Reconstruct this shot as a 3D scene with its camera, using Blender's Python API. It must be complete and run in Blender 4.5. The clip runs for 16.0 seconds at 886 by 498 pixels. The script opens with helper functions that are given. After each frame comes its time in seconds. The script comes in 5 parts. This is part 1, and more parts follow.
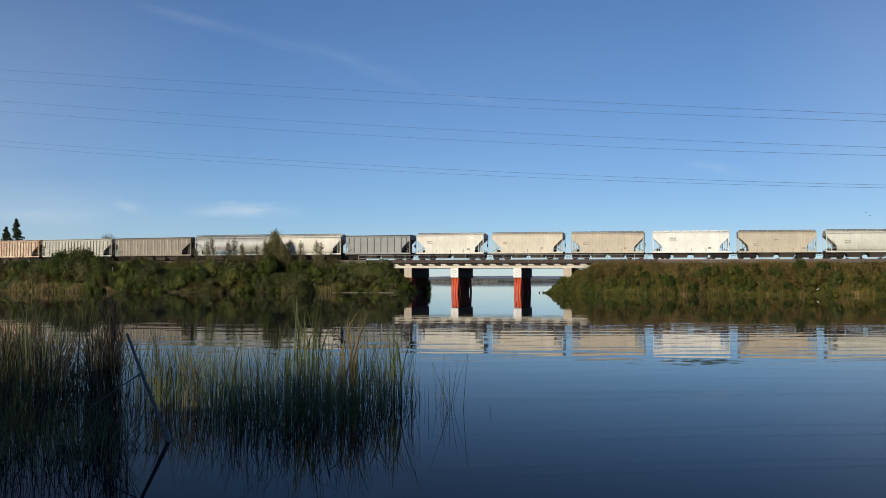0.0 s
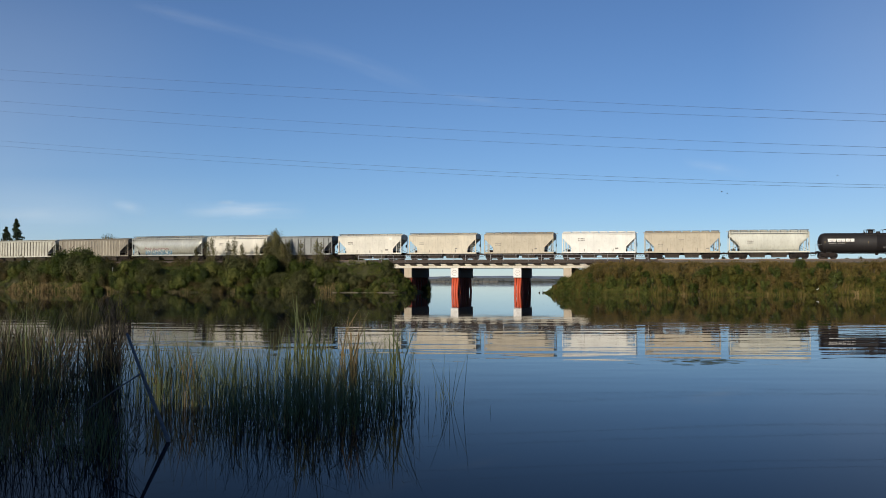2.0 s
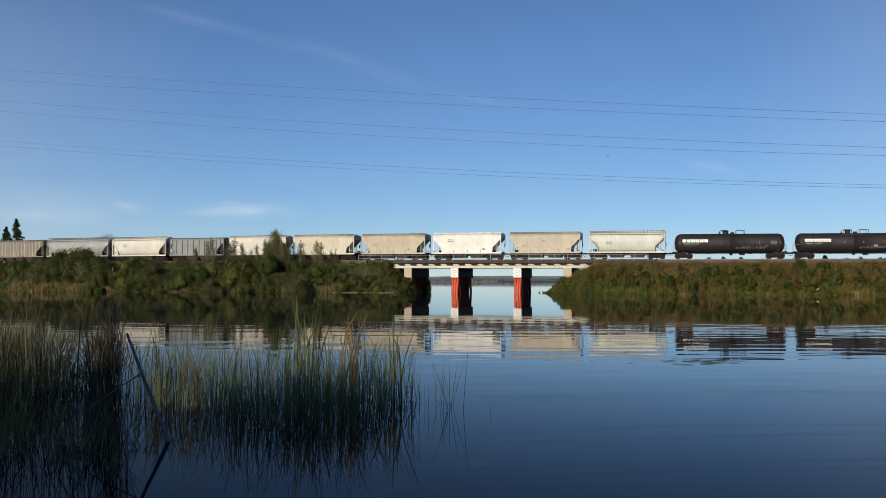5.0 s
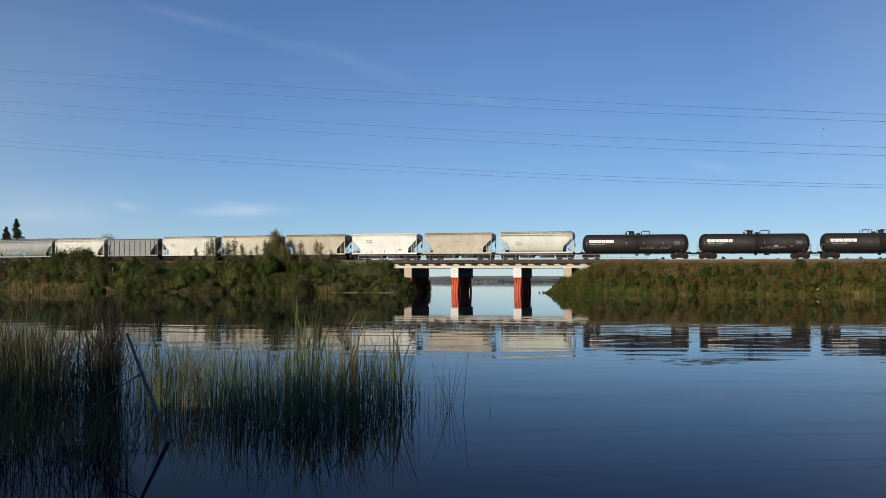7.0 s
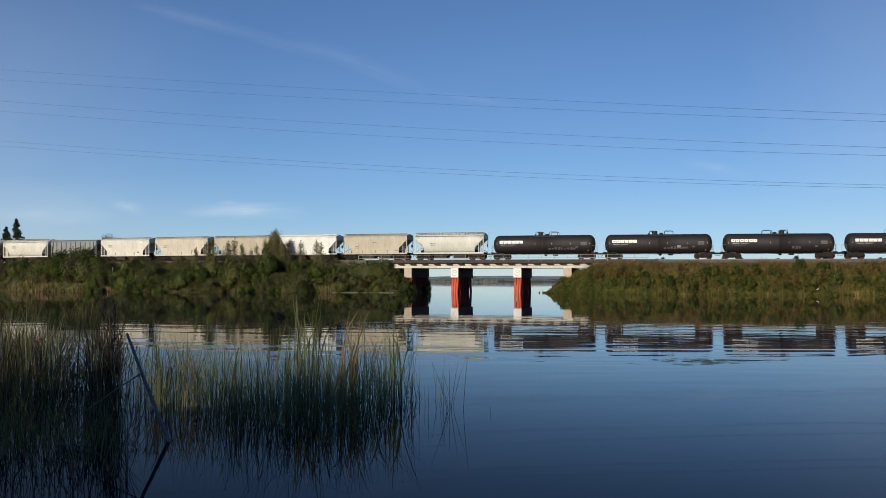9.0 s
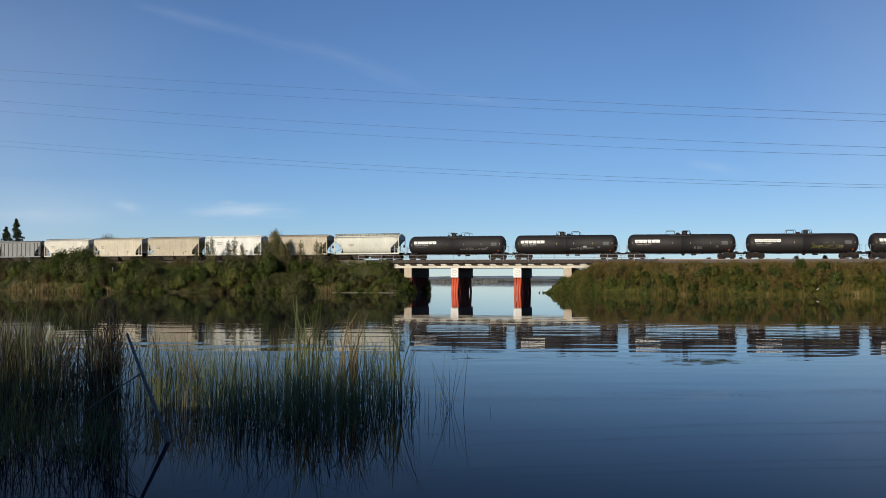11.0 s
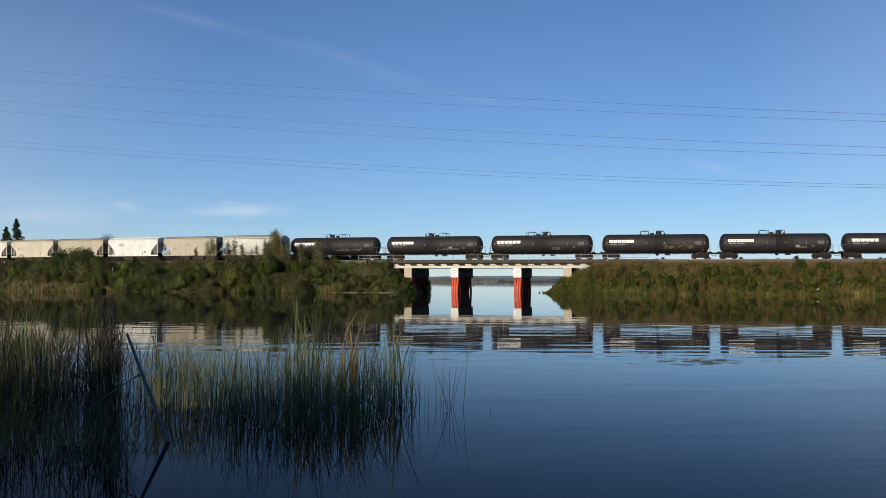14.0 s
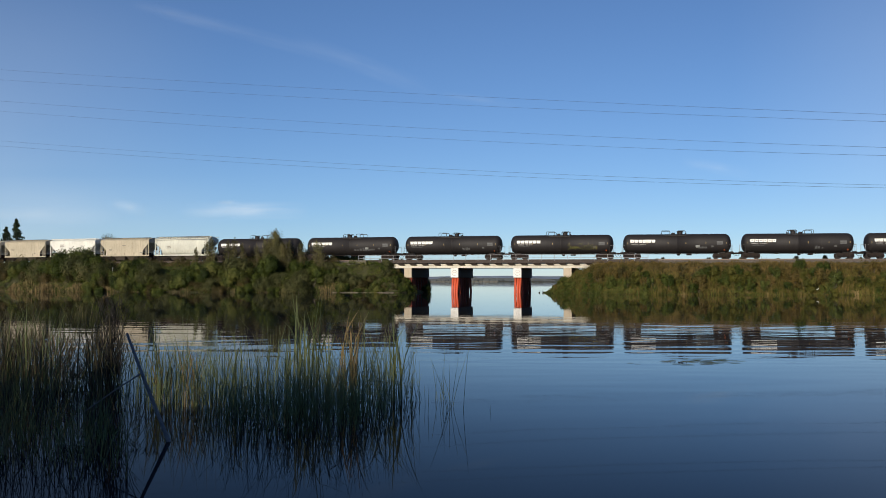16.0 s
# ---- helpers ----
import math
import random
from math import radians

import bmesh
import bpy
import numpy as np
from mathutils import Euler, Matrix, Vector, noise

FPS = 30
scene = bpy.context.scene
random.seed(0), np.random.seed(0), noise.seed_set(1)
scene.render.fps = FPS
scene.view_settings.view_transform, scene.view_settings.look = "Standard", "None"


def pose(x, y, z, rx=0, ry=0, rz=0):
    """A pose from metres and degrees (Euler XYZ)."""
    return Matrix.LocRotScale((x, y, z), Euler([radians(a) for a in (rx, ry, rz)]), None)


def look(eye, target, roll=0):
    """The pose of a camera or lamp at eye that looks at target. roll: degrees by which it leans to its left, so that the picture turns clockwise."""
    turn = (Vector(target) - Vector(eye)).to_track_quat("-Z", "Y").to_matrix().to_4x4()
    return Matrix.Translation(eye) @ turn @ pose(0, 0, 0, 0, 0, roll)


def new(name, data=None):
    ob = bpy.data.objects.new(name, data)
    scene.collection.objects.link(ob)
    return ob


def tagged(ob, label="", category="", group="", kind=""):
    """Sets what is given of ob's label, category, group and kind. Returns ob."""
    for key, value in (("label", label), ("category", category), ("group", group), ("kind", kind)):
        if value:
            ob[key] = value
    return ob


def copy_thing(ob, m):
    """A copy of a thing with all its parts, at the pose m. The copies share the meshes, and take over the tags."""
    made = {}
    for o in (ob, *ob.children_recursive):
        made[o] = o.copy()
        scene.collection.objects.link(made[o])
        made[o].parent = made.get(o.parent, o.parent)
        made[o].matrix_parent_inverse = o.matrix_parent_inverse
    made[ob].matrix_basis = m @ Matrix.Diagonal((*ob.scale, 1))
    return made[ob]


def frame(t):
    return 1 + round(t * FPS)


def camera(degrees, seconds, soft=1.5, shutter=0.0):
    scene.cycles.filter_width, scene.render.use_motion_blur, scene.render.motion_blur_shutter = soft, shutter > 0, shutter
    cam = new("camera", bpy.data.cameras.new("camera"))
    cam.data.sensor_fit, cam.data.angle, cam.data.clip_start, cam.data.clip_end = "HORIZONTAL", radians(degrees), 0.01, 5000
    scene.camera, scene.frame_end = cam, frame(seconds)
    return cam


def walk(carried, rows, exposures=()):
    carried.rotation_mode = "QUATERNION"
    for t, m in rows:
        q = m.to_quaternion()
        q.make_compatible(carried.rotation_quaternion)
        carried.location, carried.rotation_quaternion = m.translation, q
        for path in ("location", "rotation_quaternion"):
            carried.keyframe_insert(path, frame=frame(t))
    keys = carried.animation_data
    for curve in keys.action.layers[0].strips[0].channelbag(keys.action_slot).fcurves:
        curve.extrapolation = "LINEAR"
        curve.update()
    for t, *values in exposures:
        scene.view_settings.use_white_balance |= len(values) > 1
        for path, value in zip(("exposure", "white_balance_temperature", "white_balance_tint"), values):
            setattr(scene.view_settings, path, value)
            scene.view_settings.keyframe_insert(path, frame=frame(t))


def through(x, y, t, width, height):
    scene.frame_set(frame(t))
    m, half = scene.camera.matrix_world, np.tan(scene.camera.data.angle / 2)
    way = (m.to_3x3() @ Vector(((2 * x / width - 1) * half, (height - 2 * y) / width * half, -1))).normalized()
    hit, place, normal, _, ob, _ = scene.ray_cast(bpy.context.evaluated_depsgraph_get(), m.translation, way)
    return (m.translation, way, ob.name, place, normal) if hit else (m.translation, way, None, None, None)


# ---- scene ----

# ======== camera: it stands still on the shore ========
EYE_Z = 1.95
cam = camera(46.0, 16.0, soft=0.9)
STILL = pose(0, 0, EYE_Z, 90 + 1.737, 0, 0)
walk(cam, [(0, STILL), (16, STILL)], exposures=[(0, 0.0), (9, 0.0), (12.5, 0.06), (16, 0.10)])

# ======== world and sun ========
SUN_ELEV, SUN_AZ = 18.0, 203.0      # degrees; azimuth clockwise from +y
world = bpy.data.worlds.new("sky")
scene.world = world
world.use_nodes = True
wn = world.node_tree.nodes
sky = wn.new("ShaderNodeTexSky")
sky.sky_type, sky.sun_disc = "NISHITA", False
sky.sun_elevation, sky.sun_rotation = radians(SUN_ELEV), radians(SUN_AZ)
sky.altitude, sky.air_density, sky.dust_density, sky.ozone_density = 2300, 1.0, 0.06, 5.25
tint = wn.new("ShaderNodeMix")
tint.data_type, tint.blend_type = "RGBA", "MULTIPLY"
tint.inputs[0].default_value, tint.inputs[7].default_value = 1.0, (1.05, 1.0, 1.02, 1)
world.node_tree.links.new(sky.outputs[0], tint.inputs[6])
world.node_tree.links.new(tint.outputs[2], wn["Background"].inputs[0])
wn["Background"].inputs[1].default_value = 0.083
sun = new("sun", bpy.data.lights.new("sun", "SUN"))
sun.data.energy, sun.data.angle, sun.data.color = 4.2, radians(0.5), (1.0, 0.89, 0.73)
to_sun = Vector((math.sin(radians(SUN_AZ)) * math.cos(radians(SUN_ELEV)),
                 math.cos(radians(SUN_AZ)) * math.cos(radians(SUN_ELEV)), math.sin(radians(SUN_ELEV))))
sun.matrix_world = look((0, -40, 60), Vector((0, -40, 60)) - to_sun)

# ======== the track's line ========
TH0, KAP, D0 = 0.2972, -0.002092, 172.9
def heading(s):
    return TH0 + KAP * s
def rail_z(s):
    return 5.40 - 0.002 * s
def on_track(s, n=0.0, z=None):
    """The place s metres along the track, n metres behind its middle, z metres over the rail."""
    a = heading(s)
    x = (math.sin(a) - math.sin(TH0)) / KAP + n * math.sin(a)
    y = D0 + (math.cos(a) - math.cos(TH0)) / KAP + n * math.cos(a)
    return Vector((x, y, rail_z(s) + (z or 0.0)))
def track_pose(s, n=0.0, z=0.0):
    p = on_track(s, n, z)
    return pose(p.x, p.y, p.z, 0, math.degrees(0.002), -math.degrees(heading(s)))
def rolled(t):
    return 7.0326 * t + 0.01109 * t * t

# ======== materials ========
def mat(name, rough=0.6, metal=0.0, spec=0.5):
    m = bpy.data.materials.new(name)
    m.use_nodes = True
    b = m.node_tree.nodes["Principled BSDF"]
    b.inputs["Roughness"].default_value = rough
    b.inputs["Metallic"].default_value = metal
    b.inputs["Specular IOR Level"].default_value = spec
    return m, m.node_tree.nodes, m.node_tree.links, b

def noise_node(n, l, coord, scale, detail=4.0, stretch=(1, 1, 1)):
    mp = n.new("ShaderNodeMapping")
    mp.inputs["Scale"].default_value = stretch
    l.new(coord, mp.inputs["Vector"])
    t = n.new("ShaderNodeTexNoise")
    t.inputs["Scale"].default_value, t.inputs["Detail"].default_value = scale, detail
    l.new(mp.outputs[0], t.inputs["Vector"])
    return t.outputs["Fac"]

def ramp(n, l, fac, stops):
    r = n.new("ShaderNodeValToRGB")
    while len(r.color_ramp.elements) < len(stops):
        r.color_ramp.elements.new(0.5)
    for e, (p, c) in zip(r.color_ramp.elements, stops):
        e.position, e.color = p, (*c, 1) if len(c) == 3 else c
    l.new(fac, r.inputs[0])
    return r.outputs[0]

def mixed(n, l, fac, a, b, blend="MIX"):
    m = n.new("ShaderNodeMix")
    m.data_type, m.blend_type = "RGBA", blend
    for sock, v in ((m.inputs[0], fac), (m.inputs[6], a), (m.inputs[7], b)):
        if isinstance(v, (int, float)):
            sock.default_value = v
        elif isinstance(v, tuple):
            sock.default_value = (*v, 1)
        else:
            l.new(v, sock)
    return m.outputs[2]

def bump(n, l, b, fac, strength, dist):
    k = n.new("ShaderNodeBump")
    k.inputs["Strength"].default_value, k.inputs["Distance"].default_value = strength, dist
    l.new(fac, k.inputs["Height"])
    l.new(k.outputs[0], b.inputs["Normal"])

def rust_paint(name, colour, dirt=(0.16, 0.10, 0.06), amount=0.5, rough=0.55, lo=0.50):
    """Weathered paint: broad fading, streaks that run down, grime."""
    m, n, l, b = mat(name, rough)
    tc = n.new("ShaderNodeTexCoord").outputs["Object"]
    broad = ramp(n, l, noise_node(n, l, tc, 0.5), [(0.3, (0.82,) * 3), (0.75, (1.08,) * 3)])
    base = mixed(n, l, 1.0, colour, broad, "MULTIPLY")
    streak = noise_node(n, l, tc, 1.6, 6, (3.0, 3.0, 0.22))
    grime = noise_node(n, l, tc, 3.5, 8)
    s = ramp(n, l, streak, [(lo, (0,) * 3), (lo + 0.28, (amount,) * 3)])
    g = ramp(n, l, grime, [(lo + 0.05, (0,) * 3), (lo + 0.30, (amount * 0.8,) * 3)])
    col = mixed(n, l, s, base, dirt)
    col = mixed(n, l, g, col, tuple(c * 0.8 for c in dirt))
    l.new(col, b.inputs["Base Color"])
    bump(n, l, b, grime, 0.15, 0.02)
    return m

def plain(name, colour, rough=0.6, metal=0.0, var=0.25, scale=4.0):
    m, n, l, b = mat(name, rough, metal)
    tc = n.new("ShaderNodeTexCoord").outputs["Object"]
    f = noise_node(n, l, tc, scale, 6)
    f2 = noise_node(n, l, tc, scale * 7, 3)
    v = ramp(n, l, f, [(0.3, (1 - var,) * 3), (0.7, (1 + var,) * 3)])
    v2 = ramp(n, l, f2, [(0.3, (1 - var * 0.5,) * 3), (0.7, (1 + var * 0.5,) * 3)])
    l.new(mixed(n, l, 1.0, mixed(n, l, 1.0, colour, v, "MULTIPLY"), v2, "MULTIPLY"), b.inputs["Base Color"])
    bump(n, l, b, f2, 0.2, 0.01)
    return m

def leafy(name, stops, rough=0.55, through=0.14, gain=1.0):
    """Foliage: each blade or leaf takes its own tint; a little light comes through."""
    m, n, l, b = mat(name, rough, 0, 0.15)
    g = n.new("ShaderNodeNewGeometry").outputs["Random Per Island"]
    tc = n.new("ShaderNodeTexCoord").outputs["Object"]
    big = noise_node(n, l, tc, 0.35, 3)
    info = n.new("ShaderNodeObjectInfo").outputs["Random"]
    mx = n.new("ShaderNodeMath"); mx.operation = "MULTIPLY_ADD"
    l.new(g, mx.inputs[0]); mx.inputs[1].default_value = 0.13
    wide = n.new("ShaderNodeMath"); wide.operation = "MULTIPLY_ADD"
    l.new(big, wide.inputs[0]); wide.inputs[1].default_value = 2.2; wide.inputs[2].default_value = -1.20
    clump = n.new("ShaderNodeMath"); clump.operation = "MULTIPLY_ADD"
    l.new(noise_node(n, l, tc, 1.1, 2), clump.inputs[0]); clump.inputs[1].default_value = 1.5
    l.new(wide.outputs[0], clump.inputs[2])
    l.new(clump.outputs[0], mx.inputs[2])
    ad = n.new("ShaderNodeMath"); ad.operation = "MULTIPLY_ADD"
    l.new(info, ad.inputs[0]); ad.inputs[1].default_value = 0.35
    l.new(mx.outputs[0], ad.inputs[2])
    sc = n.new("ShaderNodeMath"); sc.operation = "MULTIPLY_ADD"
    l.new(ad.outputs[0], sc.inputs[0]); sc.inputs[1].default_value = 0.85; sc.inputs[2].default_value = -0.30
    col = ramp(n, l, sc.outputs[0], [(q, tuple(v * gain for v in c)) for q, c in stops])
    l.new(col, b.inputs["Base Color"])
    t = n.new("ShaderNodeBsdfTranslucent")
    l.new(col, t.inputs[0])
    mxs = n.new("ShaderNodeMixShader")
    mxs.inputs[0].default_value = through
    l.new(b.outputs[0], mxs.inputs[1]); l.new(t.outputs[0], mxs.inputs[2])
    l.new(mxs.outputs[0], n["Material Output"].inputs[0])
    return m

M_CREAM = rust_paint("paint_cream", (0.70, 0.67, 0.57), amount=0.26)
M_TAN = rust_paint("paint_tan", (0.62, 0.56, 0.43), amount=0.32)
M_BUFF = rust_paint("paint_buff", (0.50, 0.44, 0.325), amount=0.40)
M_WHITE = rust_paint("paint_white", (0.78, 0.77, 0.70), amount=0.18)
M_PALE = rust_paint("paint_pale_grey", (0.62, 0.62, 0.53), amount=0.26)
M_SLATE = rust_paint("paint_slate_grey", (0.27, 0.285, 0.275), amount=0.35)
M_DRAB = rust_paint("paint_drab_grey", (0.28, 0.25, 0.195), dirt=(0.12, 0.095, 0.07), amount=0.7, lo=0.46)
M_POST_L = rust_paint("post_pale_tan", (0.56, 0.52, 0.42), amount=0.4)
M_GREY = rust_paint("paint_silver_grey", (0.66, 0.66, 0.57), amount=0.35, rough=0.38)
M_GREY.node_tree.nodes["Principled BSDF"].inputs["Metallic"].default_value = 0.55
M_RUST = rust_paint("paint_rusty_orange", (0.78, 0.66, 0.50), dirt=(0.33, 0.13, 0.05), amount=0.95, lo=0.41)
M_WORN = rust_paint("paint_worn_grey", (0.56, 0.555, 0.47), dirt=(0.15, 0.125, 0.10), amount=0.75, lo=0.47)
M_TANK = rust_paint("paint_black_tank", (0.013, 0.0105, 0.0105), dirt=(0.030, 0.023, 0.020), amount=0.6, rough=0.68)
M_UNDER = rust_paint("underframe_grime", (0.021, 0.0165, 0.015), dirt=(0.045, 0.027, 0.018), amount=0.6, rough=0.85)
M_UNDER.node_tree.nodes["Principled BSDF"].inputs["Specular IOR Level"].default_value = 0.2
M_BAY = rust_paint("bay_grime", (0.085, 0.07, 0.055), dirt=(0.04, 0.03, 0.024), amount=0.7, rough=0.8, lo=0.42)
# rib paints with grime, darkened to draw the ribs' thin shadow lines
M_POST = rust_paint("post_shadow_tan", (0.12, 0.105, 0.08), amount=0.5)
M_POST_D = rust_paint("post_shadow_grey", (0.115, 0.12, 0.115), amount=0.4)
M_HATCH = rust_paint("hatch_grey", (0.06, 0.056, 0.05), amount=0.4)
M_WHEEL = plain("wheel_steel", (0.024, 0.017, 0.014), 0.75, 0.1)
M_DARK = plain("dark_steel", (0.05, 0.045, 0.04), 0.6, 0.3)
M_MARK_W = plain("marking_white", (0.80, 0.78, 0.72), 0.5, var=0.08)
M_MARK_D = plain("marking_dark", (0.22, 0.20, 0.17), 0.6, var=0.2)
M_YELLOW = plain("marking_yellow", (0.36, 0.34, 0.065), 0.6, var=0.25)
M_REFLECT = plain("worn_reflector", (0.22, 0.15, 0.045), 0.5, var=0.3)
M_STENCIL = plain("worn_white_stencil", (0.30, 0.29, 0.27), 0.6, var=0.3)
M_MUD = plain("pale_mud", (0.17, 0.14, 0.10), 0.95, var=0.4, scale=1.5)
M_TAG = plain("faded_grey_spray", (0.085, 0.085, 0.085), 0.7, var=0.35)
M_ORANGE = plain("marking_orange", (0.45, 0.10, 0.03), 0.5, var=0.15)
M_BLUE = plain("marking_blue", (0.20, 0.37, 0.50), 0.5, var=0.3)
M_PINK = plain("marking_red", (0.42, 0.28, 0.27), 0.5, var=0.3)
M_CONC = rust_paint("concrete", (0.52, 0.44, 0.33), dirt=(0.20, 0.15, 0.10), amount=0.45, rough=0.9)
M_CONC_L = rust_paint("concrete_pale", (0.68, 0.635, 0.53), dirt=(0.26, 0.20, 0.145), amount=0.36, rough=0.9)
# the pile red again, darkened for piles that stand in shade
M_PILE_SHADED = rust_paint("pile_shaded_red", (0.27, 0.055, 0.032), dirt=(0.06, 0.03, 0.02), amount=0.6, rough=0.8)
# concrete darkened by stain and by the shade put into its colour
M_STAIN_SHADE = rust_paint("stained_shaded_concrete", (0.105, 0.085, 0.07), dirt=(0.05, 0.04, 0.03), amount=0.5, rough=0.9)
M_PILE = rust_paint("pile_red_primer", (0.62, 0.095, 0.035), dirt=(0.16, 0.05, 0.03), amount=0.5, rough=0.6)
M_SIGN = rust_paint("sign_white", (0.80, 0.77, 0.72), amount=0.12)
M_TIMBER = plain("creosoted_timber", (0.055, 0.042, 0.035), 0.85, var=0.4)
M_RAIL = plain("rail_steel", (0.16, 0.12, 0.10), 0.45, 0.7)
M_BALLAST = plain("ballast_stone", (0.15, 0.125, 0.10), 0.95, var=0.45, scale=3)
M_GALV = plain("galvanised_steel", (0.42, 0.42, 0.42), 0.5, 0.6)
M_WIRE = plain("aluminium_wire", (0.045, 0.06, 0.085), 0.8, 0.0)
M_BARK = plain("grey_bark", (0.11, 0.09, 0.07), 0.9, var=0.4, scale=8)
M_LOG = plain("weathered_wood", (0.15, 0.145, 0.15), 0.8, var=0.10, scale=0.7)
M_BIRD = plain("bird_feathers", (0.05, 0.045, 0.04), 0.8)
GREENS = [(0.0, (0.018, 0.030, 0.006)), (0.35, (0.046, 0.066, 0.011)), (0.75, (0.108, 0.130, 0.024)), (1.0, (0.150, 0.142, 0.034))]
M_LEAF = leafy("willow_leaves", GREENS, gain=0.80)
M_LEAF2 = leafy("poplar_leaves", [(0.0, (0.12, 0.118, 0.048)), (0.5, (0.19, 0.178, 0.07)), (1.0, (0.27, 0.22, 0.10))], through=0.35, gain=0.72)
M_LEAF3 = leafy("yellowing_willow_leaves", [(0.0, (0.026, 0.036, 0.010)), (0.4, (0.068, 0.085, 0.019)), (0.8, (0.125, 0.13, 0.032)), (1.0, (0.16, 0.135, 0.038))], gain=0.98)
M_LEAF4 = leafy("grey_willow_leaves", [(0.0, (0.027, 0.032, 0.011)), (0.4, (0.066, 0.072, 0.024)), (0.8, (0.112, 0.112, 0.042)), (1.0, (0.145, 0.128, 0.05))], gain=0.9)
M_LEAF5 = leafy("brown_autumn_leaves", [(0.0, (0.030, 0.028, 0.010)), (0.4, (0.072, 0.062, 0.02)), (0.8, (0.122, 0.092, 0.036)), (1.0, (0.165, 0.108, 0.047))], gain=0.75)
M_WEED = leafy("autumn_weeds", [(0.0, (0.046, 0.039, 0.011)), (0.3, (0.094, 0.075, 0.020)), (0.6, (0.148, 0.104, 0.033)), (1.0, (0.20, 0.138, 0.052))])
M_GRASS = leafy("lush_grass", [(0.0, (0.042, 0.058, 0.011)), (0.5, (0.082, 0.098, 0.020)), (1.0, (0.135, 0.135, 0.038))])
M_HERB = leafy("olive_herbs", [(0.0, (0.036, 0.040, 0.008)), (0.35, (0.076, 0.078, 0.015)), (0.7, (0.130, 0.116, 0.026)), (1.0, (0.180, 0.142, 0.042))])
M_STRAW = leafy("straw_reeds", [(0.0, (0.095, 0.073, 0.03)), (0.5, (0.19, 0.14, 0.066)), (1.0, (0.30, 0.22, 0.11))])
M_REED = leafy("bulrush_stems", [(0.0, (0.12, 0.16, 0.075)), (0.5, (0.185, 0.22, 0.10)), (0.85, (0.25, 0.23, 0.115)), (1.0, (0.31, 0.22, 0.125))], through=0.5)
M_REED2 = leafy("cattail_leaves", [(0.0, (0.10, 0.13, 0.058)), (0.5, (0.17, 0.195, 0.085)), (0.85, (0.25, 0.22, 0.11)), (1.0, (0.31, 0.23, 0.13))], through=0.5)
# brown of dead leaves, lowered further to carry the shade they stand in
M_SHADE = leafy("dead_reed_leaves_shaded", [(0.0, (0.052, 0.052, 0.030)), (0.5, (0.092, 0.080, 0.048)), (1.0, (0.165, 0.115, 0.07))], through=0.3)
M_SPRUCE = leafy("spruce_needles", [(0.0, (0.010, 0.018, 0.010)), (1.0, (0.035, 0.05, 0.022))], through=0.05)
# bluish leaf colours that already hold the distance haze
M_FARWOOD = leafy("far_woods", [(0.0, (0.070, 0.082, 0.092)), (0.6, (0.088, 0.096, 0.10)), (1.0, (0.115, 0.115, 0.105))], through=0.05)

def ground_material():
    m, n, l, b = mat("earth_and_grass", 0.95)
    tc = n.new("ShaderNodeTexCoord").outputs["Object"]
    a, c = noise_node(n, l, tc, 0.12, 6), noise_node(n, l, tc, 2.2, 6)
    col = mixed(n, l, 0.5, ramp(n, l, a, [(0.3, (0.03, 0.04, 0.014)), (0.55, (0.06, 0.06, 0.024)), (0.8, (0.10, 0.075, 0.04))]),
                ramp(n, l, c, [(0.3, (0.03, 0.03, 0.015)), (0.7, (0.12, 0.10, 0.05))]))
    l.new(col, b.inputs["Base Color"])
    bump(n, l, b, c, 0.6, 0.2)
    return m
M_GROUND = ground_material()

